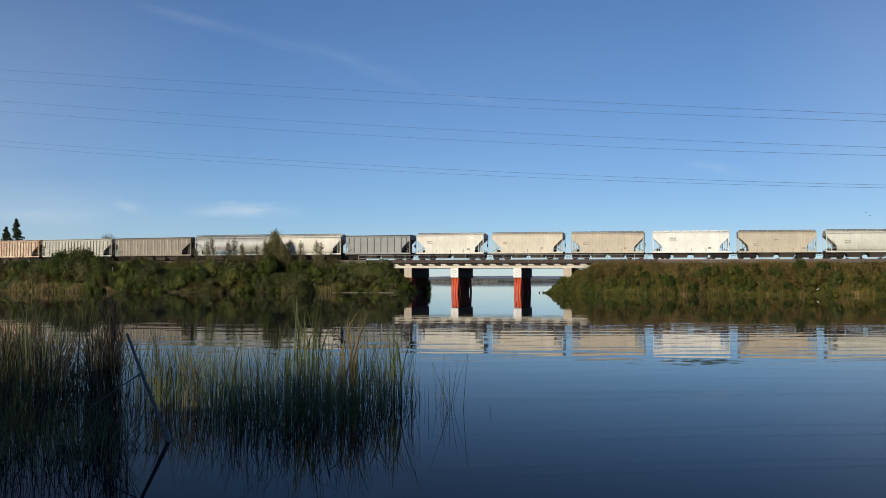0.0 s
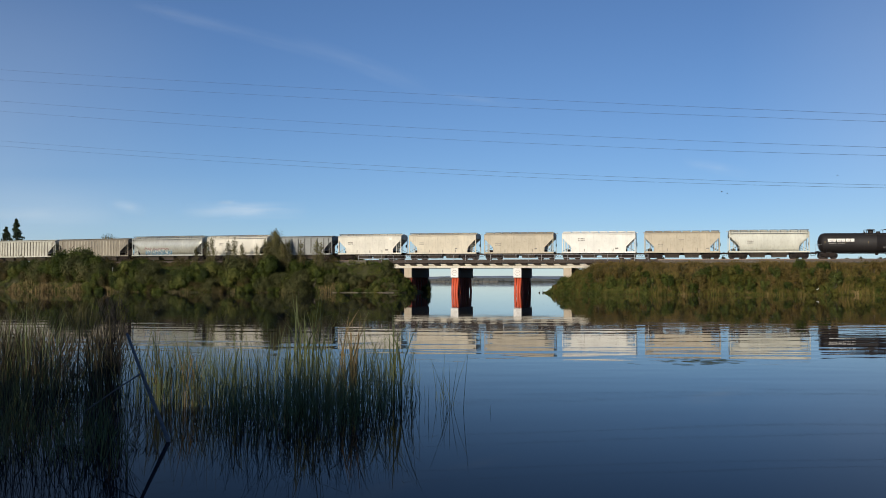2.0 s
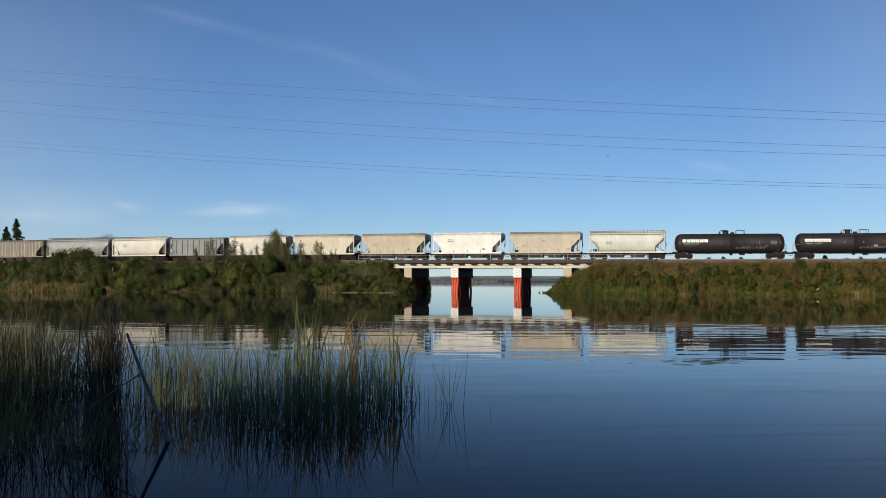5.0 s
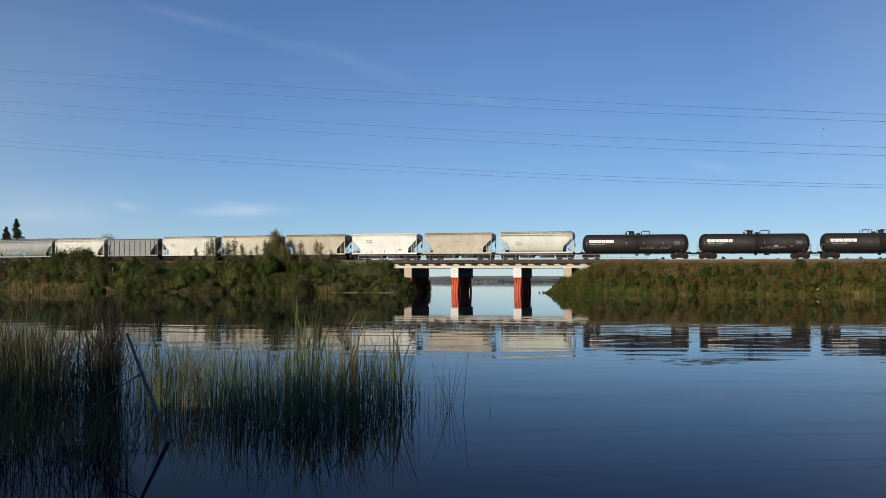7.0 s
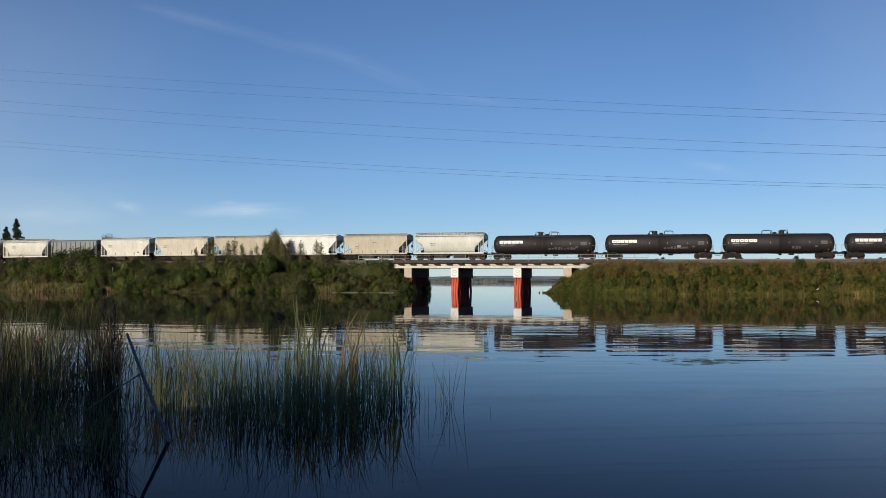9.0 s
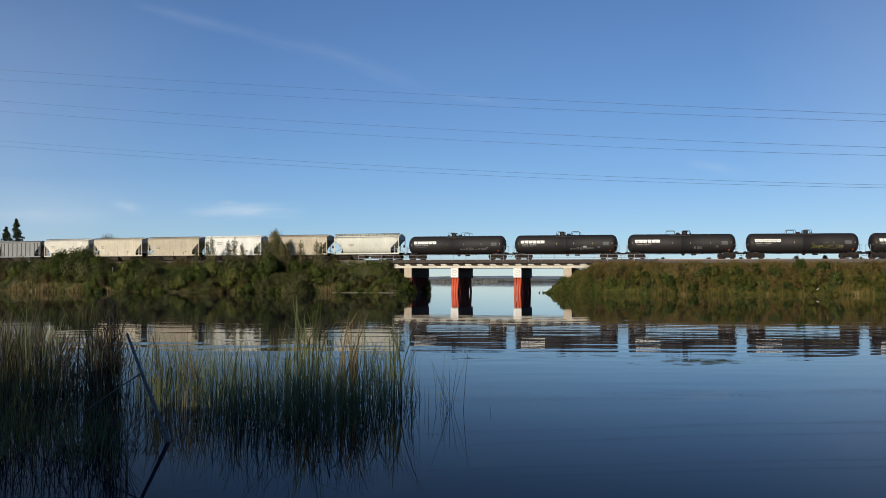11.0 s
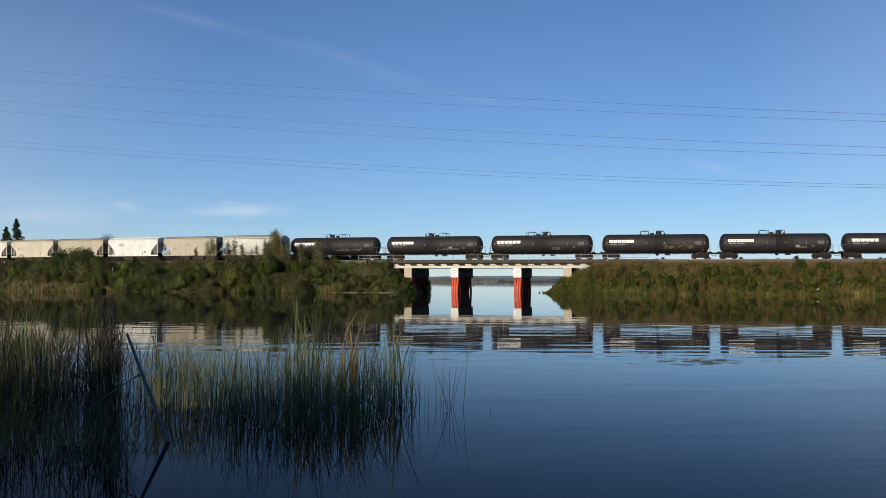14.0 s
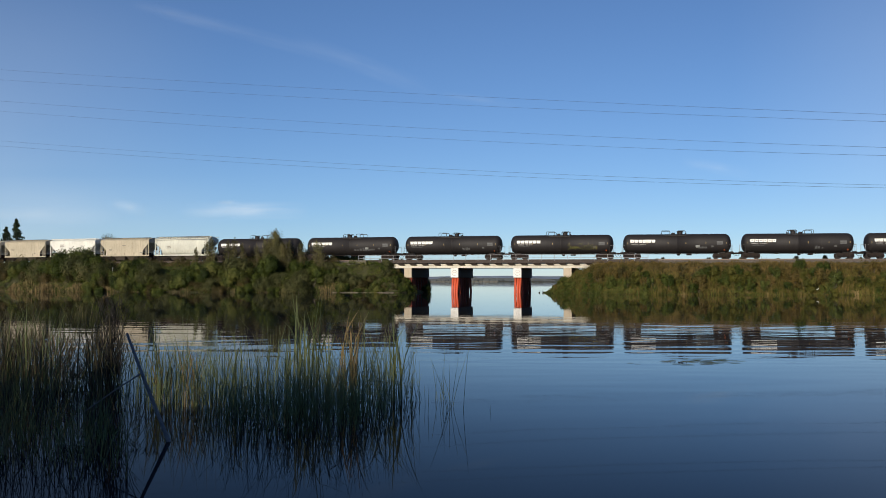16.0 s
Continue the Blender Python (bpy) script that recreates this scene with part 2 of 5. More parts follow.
def water_material():
    m, n, l, b = mat("lake_water", 0.02, 0, 0.031)
    b.inputs["Base Color"].default_value = (0.010, 0.011, 0.017, 1)
    b.inputs["IOR"].default_value = 1.333
    tc = n.new("ShaderNodeTexCoord").outputs["Object"]
    sep = n.new("ShaderNodeSeparateXYZ"); l.new(tc, sep.inputs[0])
    lane = n.new("ShaderNodeMapRange")          # a breeze lane out on the lake
    lane.inputs[1].default_value, lane.inputs[2].default_value = 0.0, 100.0
    l.new(sep.outputs["Y"], lane.inputs[0])
    lane_f = ramp(n, l, lane.outputs[0], [(0.14, (0.06,) * 3), (0.24, (0.55,) * 3), (0.30, (0.95,) * 3), (0.38, (0.90,) * 3), (0.45, (0.58,) * 3), (0.54, (0.44,) * 3), (0.62, (0.28,) * 3), (0.75, (0.06,) * 3)])
    rip = noise_node(n, l, tc, 1.0, 1, (0.28, 0.62, 1))
    rip2 = noise_node(n, l, tc, 1.0, 2, (0.60, 1.7, 1))
    swell = noise_node(n, l, tc, 1.0, 1, (0.02, 0.13, 1))
    def maths(op, a, b2, c=None):
        k = n.new("ShaderNodeMath"); k.operation = op
        for i, q in enumerate((a, b2, c)):
            if q is None:
                continue
            if isinstance(q, float):
                k.inputs[i].default_value = q
            else:
                l.new(q, k.inputs[i])
        return k.outputs[0]
    both = maths("MULTIPLY_ADD", rip2, 0.17, rip)
    hgt = maths("MULTIPLY", both, lane_f)
    hgt = maths("MULTIPLY_ADD", swell, 0.12, hgt)
    near_f = ramp(n, l, lane.outputs[0], [(0.10, (0.3,) * 3), (0.16, (1.0,) * 3), (0.22, (0.9,) * 3), (0.28, (0.0,) * 3)])
    band = maths("MULTIPLY", noise_node(n, l, tc, 1.0, 1, (0.012, 0.15, 1)), near_f)
    hgt = maths("MULTIPLY_ADD", band, 0.6, hgt)
    bump(n, l, b, hgt, 1.0, 0.0125)
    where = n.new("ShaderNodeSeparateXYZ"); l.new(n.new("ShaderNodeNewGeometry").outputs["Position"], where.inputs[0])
    gloss_by_x = n.new("ShaderNodeMapRange")          # reflection dimmed towards the left, standing in for polarised skylight
    gloss_by_x.interpolation_type = "SMOOTHSTEP"
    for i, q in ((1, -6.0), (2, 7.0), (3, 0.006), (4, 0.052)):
        gloss_by_x.inputs[i].default_value = q
    l.new(where.outputs["X"], gloss_by_x.inputs[0])
    l.new(gloss_by_x.outputs[0], b.inputs["Specular IOR Level"])
    return m
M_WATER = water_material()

# ======== mesh helpers ========
class Shape:
    """Gathers vertices and faces of one mesh."""
    def __init__(self):
        self.v, self.f = [], []
    def add(self, verts, faces):
        k = len(self.v)
        self.v += [tuple(p) for p in verts]
        self.f += [tuple(i + k for i in q) for q in faces]
        return self
    def box(self, c, size, rz=0.0, bev=0.0, ry=0.0):
        """A box with chamfered edges."""
        hx, hy, hz = (d / 2 for d in size)
        r = Euler((0, ry, rz)).to_matrix()
        c = Vector(c)
        bev = min(bev, hx * 0.45, hy * 0.45, hz * 0.45)
        if bev <= 0:
            vs = [Vector((x * hx, y * hy, z * hz)) for x in (-1, 1) for y in (-1, 1) for z in (-1, 1)]
            fs = [(0, 1, 3, 2), (4, 6, 7, 5), (0, 4, 5, 1), (2, 3, 7, 6), (0, 2, 6, 4), (1, 5, 7, 3)]
            return self.add([c + r @ q for q in vs], fs)
        vs, ix = [], {}
        for x in (-1, 1):
            for y in (-1, 1):
                for z in (-1, 1):
                    for ax in range(3):
                        q = [x * (hx - bev), y * (hy - bev), z * (hz - bev)]
                        q[ax] = (x * hx, y * hy, z * hz)[ax]
                        ix[x, y, z, ax] = len(vs)
                        vs.append(Vector(q))
        fs = []
        for ax in range(3):
            o = [a for a in range(3) if a != ax]
            for sgn in (-1, 1):
                face = []
                for a, b2 in ((-1, -1), (1, -1), (1, 1), (-1, 1)):
                    k = [0, 0, 0]
                    k[ax], k[o[0]], k[o[1]] = sgn, a, b2
                    face.append(ix[(*k, ax)])
                fs.append(face)
            for a in (-1, 1):
                for b2 in (-1, 1):
                    k0, k1 = [0, 0, 0], [0, 0, 0]
                    k0[ax], k1[ax] = -1, 1
                    for k in (k0, k1):
                        k[o[0]], k[o[1]] = a, b2
                    fs.append([ix[(*k0, o[0])], ix[(*k1, o[0])], ix[(*k1, o[1])], ix[(*k0, o[1])]])
        for x in (-1, 1):
            for y in (-1, 1):
                for z in (-1, 1):
                    fs.append([ix[x, y, z, 0], ix[x, y, z, 1], ix[x, y, z, 2]])
        return self.add([c + r @ q for q in vs], fs)
    def tube(self, pts, radii, sides=8, cap=True):
        """A round bar along points, with a radius for each."""
        if isinstance(radii, (int, float)):
            radii = [radii] * len(pts)
        pts = [Vector(p) for p in pts]
        vs, n = [], len(pts)
        for i, p in enumerate(pts):
            d = (pts[min(i + 1, n - 1)] - pts[max(i - 1, 0)]).normalized()
            u = d.cross(Vector((0, 0, 1)) if abs(d.z) < 0.9 else Vector((1, 0, 0))).normalized()
            w = d.cross(u)
            for k in range(sides):
                a = 2 * math.pi * k / sides
                vs.append(p + (u * math.cos(a) + w * math.sin(a)) * radii[i])
        fs = [(i * sides + k, i * sides + (k + 1) % sides, (i + 1) * sides + (k + 1) % sides, (i + 1) * sides + k)
              for i in range(n - 1) for k in range(sides)]
        if cap:
            fs += [tuple(range(sides))[::-1], tuple(range((n - 1) * sides, n * sides))]
        return self.add(vs, fs)
    def grid(self, rows, closed=False):
        """A skin over rows of points."""
        k = len(rows[0])
        vs = [p for r in rows for p in r]
        fs = [(i * k + j, i * k + (j + 1) % k, (i + 1) * k + (j + 1) % k, (i + 1) * k + j)
              for i in range(len(rows) - 1) for j in range(k if closed else k - 1)]
        return self.add(vs, fs)
    def mesh(self, name, material, smooth=False):
        me = bpy.data.meshes.new(name)
        me.from_pydata(self.v, [], self.f)
        bm = bmesh.new()
        bm.from_mesh(me)
        bmesh.ops.recalc_face_normals(bm, faces=bm.faces) if len(self.f) < 6000 else None
        bm.to_mesh(me)
        bm.free()
        if smooth:
            me.polygons.foreach_set("use_smooth", [True] * len(me.polygons))
        me.materials.append(material)
        return me

def part(name, shape, material, parent=None, label="", smooth=False):
    me = shape if isinstance(shape, bpy.types.Mesh) else shape.mesh(name, material, smooth)
    ob = new(name, me)
    if parent is not None:
        ob.parent = parent
    if label:
        ob["label"] = label
    return ob

def soup(name, verts, quads, material):
    """One mesh from numpy arrays of loose quads."""
    me = bpy.data.meshes.new(name)
    me.from_pydata(np.asarray(verts, float).tolist(), [], quads)
    me.materials.append(material)
    return me

def leaf_quads(rng, centres, size, upright=0.0, facing=None, thin=0.30):
    """A leaf-shaped quad at each centre, turned at random or roughly facing a given way."""
    n = len(centres)
    unit = lambda a: a / np.maximum(np.linalg.norm(a, axis=1), 1e-6)[:, None]
    d = rng.normal(size=(n, 3)); d[:, 2] += upright * 2
    if facing is not None:
        nrm = unit(unit(facing) + rng.normal(size=(n, 3)) * 0.28)
        d -= nrm * (d * nrm).sum(1)[:, None]
        d = unit(d)
        e = np.cross(nrm, d)
    else:
        d = unit(d)
        e = rng.normal(size=(n, 3))
        e = unit(e - d * (e * d).sum(1)[:, None])
    s = size * rng.uniform(0.6, 1.4, n)[:, None]
    if size < 0.19:             # small leaves: one pointed face each
        v = np.stack([centres - d * s * 0.45 + e * s * thin * 1.25, centres + d * s * 0.75, centres - d * s * 0.45 - e * s * thin * 1.25], 1).reshape(-1, 3)
        return v, [(3 * i, 3 * i + 1, 3 * i + 2) for i in range(n)]
    v = np.stack([centres - d * s * 0.5, centres + e * s * thin, centres + d * s * 0.55, centres - e * s * thin], 1).reshape(-1, 3)
    return v, [(4 * i, 4 * i + 1, 4 * i + 2, 4 * i + 3) for i in range(n)]

# ======== ground: lake bed, embankment, shores in one sheet ========
def smooth01(a, b, x):
    t = np.clip((x - a) / (b - a), 0, 1)
    return t * t * (3 - 2 * t)

def nearest_on_track(x, y):
    """Arc length and lateral place of plan points: exact for the circular arc."""
    r = 1 / KAP
    cx, cy = -math.sin(TH0) / KAP, D0 - math.cos(TH0) / KAP
    dx, dy = (x - cx) * np.sign(r), (y - cy) * np.sign(r)
    th = np.arctan2(dx, dy)
    rad = np.hypot(x - cx, y - cy)
    return (th - TH0) / KAP, (rad - abs(r)) * np.sign(r)

def bank_near(s):
    """How far the water's edge lies before the track."""
    left = 8.0 + 6.0 * smooth01(-8, -30, s)
    right = 6.0 + 15.0 * smooth01(19, 38, s)
    return np.where(s < 8, left, right)

def height(x, y):
    s, n = nearest_on_track(x, y)
    top = 5.40 - 0.002 * s - 0.62
    near = bank_near(s)
    zn = np.where(n < 0, top - (top + 0.50) * np.clip((-n - 3.8) / np.maximum(near - 3.8, 1.0), 0, 2.2),
                  top - (top - 0.3) * np.clip((n - 8.0) / 10.0, 0, 1) - 0.06 * np.clip(n - 40, 0, 60))
    gap_l = (-4.7 - s - 0.12 * np.clip(n, 0, 9) - 0.5 * np.clip(n - 9, 0, 400)) / 9.0 + 0.12
    gap_r = (s - 19.6) / 12.5 + 0.12
    along = np.where(s < 8, gap_l, gap_r)
    zb = -2.5 + (top + 2.5) * np.clip(along + 0.3, 0, 1)
    z = np.minimum(zn, zb)
    bumps = 0.25 * np.sin(x * 0.31 + 1.3 * np.sin(y * 0.23)) + 0.18 * np.sin(x * 0.83 + y * 0.57)
    z = np.where(np.abs(n) > 4.2, z + bumps * np.clip((np.abs(n) - 4.2) / 4, 0, 1), z)
    z = np.maximum(z, -2.5)
    far = smooth01(1500, 1900, y + 60 * np.sin(x * 0.004))
    hills = (2 + 3 * np.sin(x * 0.0041 + 1.2) + 1.5 * np.sin(x * 0.011)) * smooth01(1600, 2600, y)
    z = np.where(y > 1300, np.maximum(z, -2.5 + far * (4.0 + hills)), z)
    home = smooth01(8.0, 1.0, y)
    return np.where(y < 9, np.maximum(z, -2.5 + home * 2.9 + 0.04 * np.clip(-y, 0, 40)), z)

def axis_steps(parts):
    out = []
    for a, b, step in parts:
        out += list(np.arange(a, b, step))
    return np.array(out + [parts[-1][1]])

gx = axis_steps([(-4200, -600, 120), (-600, -170, 15), (-170, 110, 1.4), (110, 300, 6), (300, 600, 20), (600, 4200, 120)])
gy = axis_steps([(-700, -60, 40), (-60, 20, 4), (20, 110, 10), (110, 260, 1.4), (260, 400, 12), (400, 1300, 90), (1300, 2700, 25), (2700, 4600, 190)])
GX, GY = np.meshgrid(gx, gy)
GZ = height(GX, GY)
gm = bpy.data.meshes.new("ground")
nx = len(gx)
gm.from_pydata(np.stack([GX, GY, GZ], -1).reshape(-1, 3).tolist(), [],
               [(j * nx + i, j * nx + i + 1, (j + 1) * nx + i + 1, (j + 1) * nx + i) for j in range(len(gy) - 1) for i in range(nx - 1)])
gm.polygons.foreach_set("use_smooth", [True] * len(gm.polygons))
gm.materials.append(M_GROUND)
tagged(new("ground", gm), "lake shore and grassy railway embankment of brown earth", "ground", kind="structure")
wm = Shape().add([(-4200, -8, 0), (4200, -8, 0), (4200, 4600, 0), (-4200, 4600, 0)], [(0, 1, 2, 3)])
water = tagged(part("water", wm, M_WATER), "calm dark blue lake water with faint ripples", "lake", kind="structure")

def ground_z(x, y):
    return float(height(np.array([x], float), np.array([y], float))[0])

# ======== track ========
ballast = Shape()
rows = []
for s in sorted([*np.arange(-330, 331, 6.0), 32.9]):
    if -12 < s < 31:
        continue
    rows.append((s, [on_track(s, n, z) for n, z in ((-3.9, -0.80), (-1.75, -0.20), (1.75, -0.20), (3.9, -0.80))]))
ballast.grid([r for s, r in rows if s < 0])
ballast.grid([r for s, r in rows if s > 0])
tagged(part("ballast", ballast, M_BALLAST), "grey crushed stone ballast under the track", "ballast", kind="structure")
for side in (-0.76, 0.76):
    sh = Shape()
    prof = ((-0.07, -0.17), (0.07, -0.17), (0.07, -0.15), (0.015, -0.13), (0.015, -0.05), (0.036, -0.035), (0.036, 0), (-0.036, 0), (-0.036, -0.035), (-0.015, -0.05), (-0.015, -0.13), (-0.07, -0.15))
    sh.grid([[on_track(s, side + n, z) for n, z in prof] for s in np.arange(-330, 331, 5.0)], closed=True)
    tagged(part("rail", sh, M_RAIL), "brown worn steel rail on wooden ties", "rail", group="rails", kind="structure")
ties = Shape()
for s in np.arange(-120, 110, 0.6):
    ties.box(on_track(s, 0, -0.27), (0.22, 2.6, 0.18), -heading(s))
tagged(part("ties", ties, M_TIMBER), "dark creosoted wooden railway ties", "railway ties", kind="stuff")

# ======== bridge ========
BENTS = (-5.06, 2.87, 13.2, 21.15)
F0, F1 = -11.0, 33.0          # the girders' stretch
def along(sh, s0, s1, n0, n1, z0, z1, step=2.0):
    """A bar that follows the track's curve."""
    ss = np.linspace(s0, s1, max(2, int((s1 - s0) / step) + 1))
    rows = [[on_track(s, n, z) for n, z in ((n0, z0), (n1, z0), (n1, z1), (n0, z1))] for s in ss]
    sh.grid(rows, closed=True)
    k = len(sh.v)
    sh.f += [(k - 4, k - 3, k - 2, k - 1), tuple(k - 4 * len(rows) + i for i in (3, 2, 1, 0))]
    return sh

bridge = tagged(new("railway_bridge"), "low concrete girder railway bridge on red steel piles", "bridge")
NF = -3.0                      # the near face of the girders
for n0 in (NF, -0.6, 2.0, 4.4):
    g = along(Shape(), F0, F1, n0 + 0.16, n0 + 0.84, -1.30, -0.66)
    along(g, F0, F1, n0, n0 + 1.0, -1.00, -0.662)
    along(g, F0, F1, n0 - 0.05, n0 + 1.05, -1.40, -1.09)
    part("girder", g, M_CONC_L, bridge, "pale concrete girder")
part("deck", along(Shape(), F0, F1, NF - 0.1, 6.0, -0.655, -0.36), M_TIMBER, bridge, "dark timber deck")
part("walkway", along(Shape(), F0 - 3, F1 + 2, NF - 0.55, NF - 0.12, -0.60, -0.30), M_TIMBER, bridge, "dark plank walkway")
part("kerb", along(Shape(), F0 - 3, F1 + 2, NF - 0.1, NF + 0.25, -0.295, -0.06), M_TIMBER, bridge)
# brackets widened and slanted so their dark shapes stand for cast shadows
for s in np.arange(F0 + 0.6, F1, 2.05):
    q = Shape()
    a = [on_track(s + 0.30, NF - 0.03, -0.99), on_track(s - 0.12, NF - 0.45, -0.605), on_track(s, NF - 0.03, -0.605)]
    d = (on_track(s + 0.1, 0) - on_track(s, 0)).normalized() * 0.50
    q.add([p - d for p in a] + [p + d for p in a], [(0, 1, 2), (3, 5, 4), (0, 3, 4, 1), (1, 4, 5, 2), (2, 5, 3, 0)])
    part("bracket", q, M_TIMBER, bridge)
for s in np.arange(F0 - 2.6, F1 + 1.5, 2.05):
    q = Shape().tube([on_track(s, NF - 0.5, -0.36), on_track(s, NF - 0.5, 0.72)], 0.035, 6)
    part("rail_post", q, M_GALV, bridge)
for z in (0.70, 0.20):
    part("handrail", Shape().tube([on_track(s, NF - 0.5, z) for s in np.arange(F0 - 2.6, F1 + 1.6, 2.05)], 0.03, 6), M_GALV, bridge, "grey pipe handrail")
for k, s in enumerate(BENTS):
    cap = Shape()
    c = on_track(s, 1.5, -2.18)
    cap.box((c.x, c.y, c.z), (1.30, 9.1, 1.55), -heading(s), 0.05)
    part("pier_cap", cap, M_STAIN_SHADE, bridge, "stained concrete pier cap, darkened for its shaded side")
    # paler plate gives the sun-facing cap end its brightness by colour
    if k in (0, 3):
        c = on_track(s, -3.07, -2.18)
        part("cap_face", Shape().box((c.x, c.y, c.z), (1.28, 0.06, 1.53), -heading(s), 0.015), M_CONC, bridge, "tan concrete plate keeping the sunlit cap end pale")
    for n, lean in ((-2.55, -0.25), (-1.7, 0.35), (-0.6, 0), (0.8, 0), (2.2, 0), (3.6, 0), (4.7, -0.3), (5.5, 0.2)):
        for off in ((-0.42, 0.02, 0.42) if n < -2 else (-0.32, 0.32)):
            a, b = on_track(s + off, n, -2.9), on_track(s + off * (0.75 if n < -2 else 1) + lean * 0.8, n + lean, 0)
            b.z = -2.4
            # rear piles and most of the left bent get their shade by colour
            part("pile_column", Shape().tube([a, b], 0.19, 10), M_PILE if n < -1 and (k or off < 0 < lean) else M_PILE_SHADED, bridge, "red-painted steel pile" if n < -1 else "red pile with shade darkened into its colour", smooth=True)
    # dark panel added to stand for the shade between the rear piles
    c = on_track(s, 2.2, 0)
    part("pile_shade_panel", Shape().box((c.x, c.y, 0.95), (0.16, 6.6, 3.1), -heading(s), 0.02), M_STAIN_SHADE, bridge, "dark panel added to stand for shade between piles")
    if k in (1, 2):
        c = on_track(s, -3.09, -2.18)
        sg = part("sign", Shape().box((c.x, c.y, c.z), (1.28, 0.04, 1.5), -heading(s), 0.01), M_SIGN, bridge, "white navigation sign board")
        ring = Shape()
        d = (on_track(s + 0.5, -3.115, -2.18) - on_track(s - 0.5, -3.115, -2.18))
        cc = on_track(s, -3.125, -2.18)
        pts = [cc + d * (0.42 * math.cos(a)) + Vector((0, 0, 0.42 * math.sin(a))) for a in np.linspace(0, 2 * math.pi, 25)]
        ring.tube(pts, 0.022, 5, False)
        part("sign_ring", ring, M_MARK_D, sg)
        part("sign_bar", Shape().box((cc.x, cc.y, cc.z), (0.5, 0.03, 0.07), -heading(s)), M_MARK_D, sg)
for s0, s1 in ((F0 - 1.6, F0 - 0.02), (F1 + 0.02, F1 + 1.6)):
    part("abutment", along(Shape(), s0, s1, NF - 0.2, 6.0, -3.0, -0.66), M_CONC, bridge, "concrete abutment")

rows = []
for s in np.linspace(-15.5, -5.6, 24):
    w = float(bank_near(np.array([s]))[0])
    k = min(1.0, (s + 15.5) / 2.0, (-5.6 - s) / 2.5)
    rows.append([on_track(s, -w + 0.8, 0) * 1.0, on_track(s, -w + 0.2, 0), on_track(s, -w - 0.35 - 0.45 * k + 0.15 * math.sin(s * 2.7), 0), on_track(s, -w - 0.8 - 0.6 * k, 0)])
    for q, z in zip(rows[-1], (0.22, 0.12, 0.05 * k + 0.02, -0.25)):
        q.z = z + 0.03 * math.sin(s * 3.1)
tagged(part("mud_bank", Shape().grid(rows), M_MUD, smooth=True), "narrow pale mud strip at the water's edge", "mud bank", kind="structure")
q = along(Shape(), -13.9, -12.1, -3.9, -3.45, -0.75, -0.10)
tagged(part("concrete_block", q, M_POST), "short pale concrete block beside the track", "concrete block", kind="structure")

# ======== freight cars ========
WHEEL_R = 0.46
WHEELSETS, CARS = [], []

def wheelset_mesh():
    sh = Shape()
    sh.tube([(0, -1.05, 0), (0, 1.05, 0)], 0.085, 8)
    for y in (-0.76, 0.76):
        o = 1 if y > 0 else -1
        prof = ((0.10, 0.07), (0.40, 0.05), (WHEEL_R, 0.065), (WHEEL_R, -0.05), (WHEEL_R + 0.03, -0.075), (0.40, -0.075), (0.10, -0.09))
        rows = []
        for k in range(21):
            a = 2 * math.pi * k / 20
            rows.append([(r * math.cos(a), y + w * o, r * math.sin(a)) for r, w in prof])
        sh.grid(rows)
        sh.box((0.25, y + 0.075 * o, 0), (0.10, 0.02, 0.06))
    return sh.mesh("wheelset", M_WHEEL)

def side_frame_mesh():
    sh = Shape()
    outline = [(-1.22, 0.56), (-1.12, 0.70), (-0.62, 0.74), (-0.40, 0.88), (0.40, 0.88), (0.62, 0.74), (1.12, 0.70), (1.22, 0.56),
               (1.12, 0.36), (0.70, 0.42), (0.42, 0.20), (-0.42, 0.20), (-0.70, 0.42), (-1.12, 0.36)]
    k = len(outline)
    sh.add([(x, -0.09, z) for x, z in outline] + [(x, 0.09, z) for x, z in outline],
           [tuple(range(k))[::-1], tuple(range(k, 2 * k))] + [(i, (i + 1) % k, k + (i + 1) % k, k + i) for i in range(k)])
    for x in (-0.22, 0, 0.22):
        sh.tube([(x, -0.10, 0.26), (x, -0.10, 0.60)], 0.085, 8)
    for x in (-0.89, 0.89):
        sh.tube([(x, -0.22, 0.46), (x, 0.05, 0.46)], 0.14, 10)
    return sh.mesh("side_frame", M_UNDER)

ME_WHEELSET, ME_SIDE = wheelset_mesh(), side_frame_mesh()
ME_BOLSTER = Shape().box((0, 0, 0.66), (0.42, 2.2, 0.34), 0, 0.05).box((0, 0, 0.90), (0.6, 0.6, 0.16), 0, 0.03).box((0, 0, 0.30), (0.12, 2.0, 0.14)).mesh("truck", M_UNDER)

def truck(car, x):
    t = part("truck", ME_BOLSTER, None, car, "grimy two-axle freight truck")
    t.location = (x, 0, 0)
    for y in (-1.02, 1.02):
        f = part("side_frame", ME_SIDE, None, t)
        f.matrix_basis = pose(0, y, 0, 0, 0, 0 if y < 0 else 180)
    for dx in (-0.89, 0.89):
        w = part("wheelset", ME_WHEELSET, None, t)
        w.location = (dx, 0, WHEEL_R)
        WHEELSETS.append((w, dx))

def coupler(car, x):
    o = 1 if x > 0 else -1
    sh = Shape().box((x - o * 0.28, 0, 0.86), (0.56, 0.22, 0.22), 0, 0.03).box((x - o * 0.08, 0.03 * o, 0.86), (0.22, 0.34, 0.30), 0, 0.05)
    sh.tube([(x - o * 0.5, -0.25, 0.80), (x - o * 0.25, -0.25, 0.45), (x, -0.25, 0.55)], 0.035, 6)
    part("coupler", sh, M_UNDER, car)

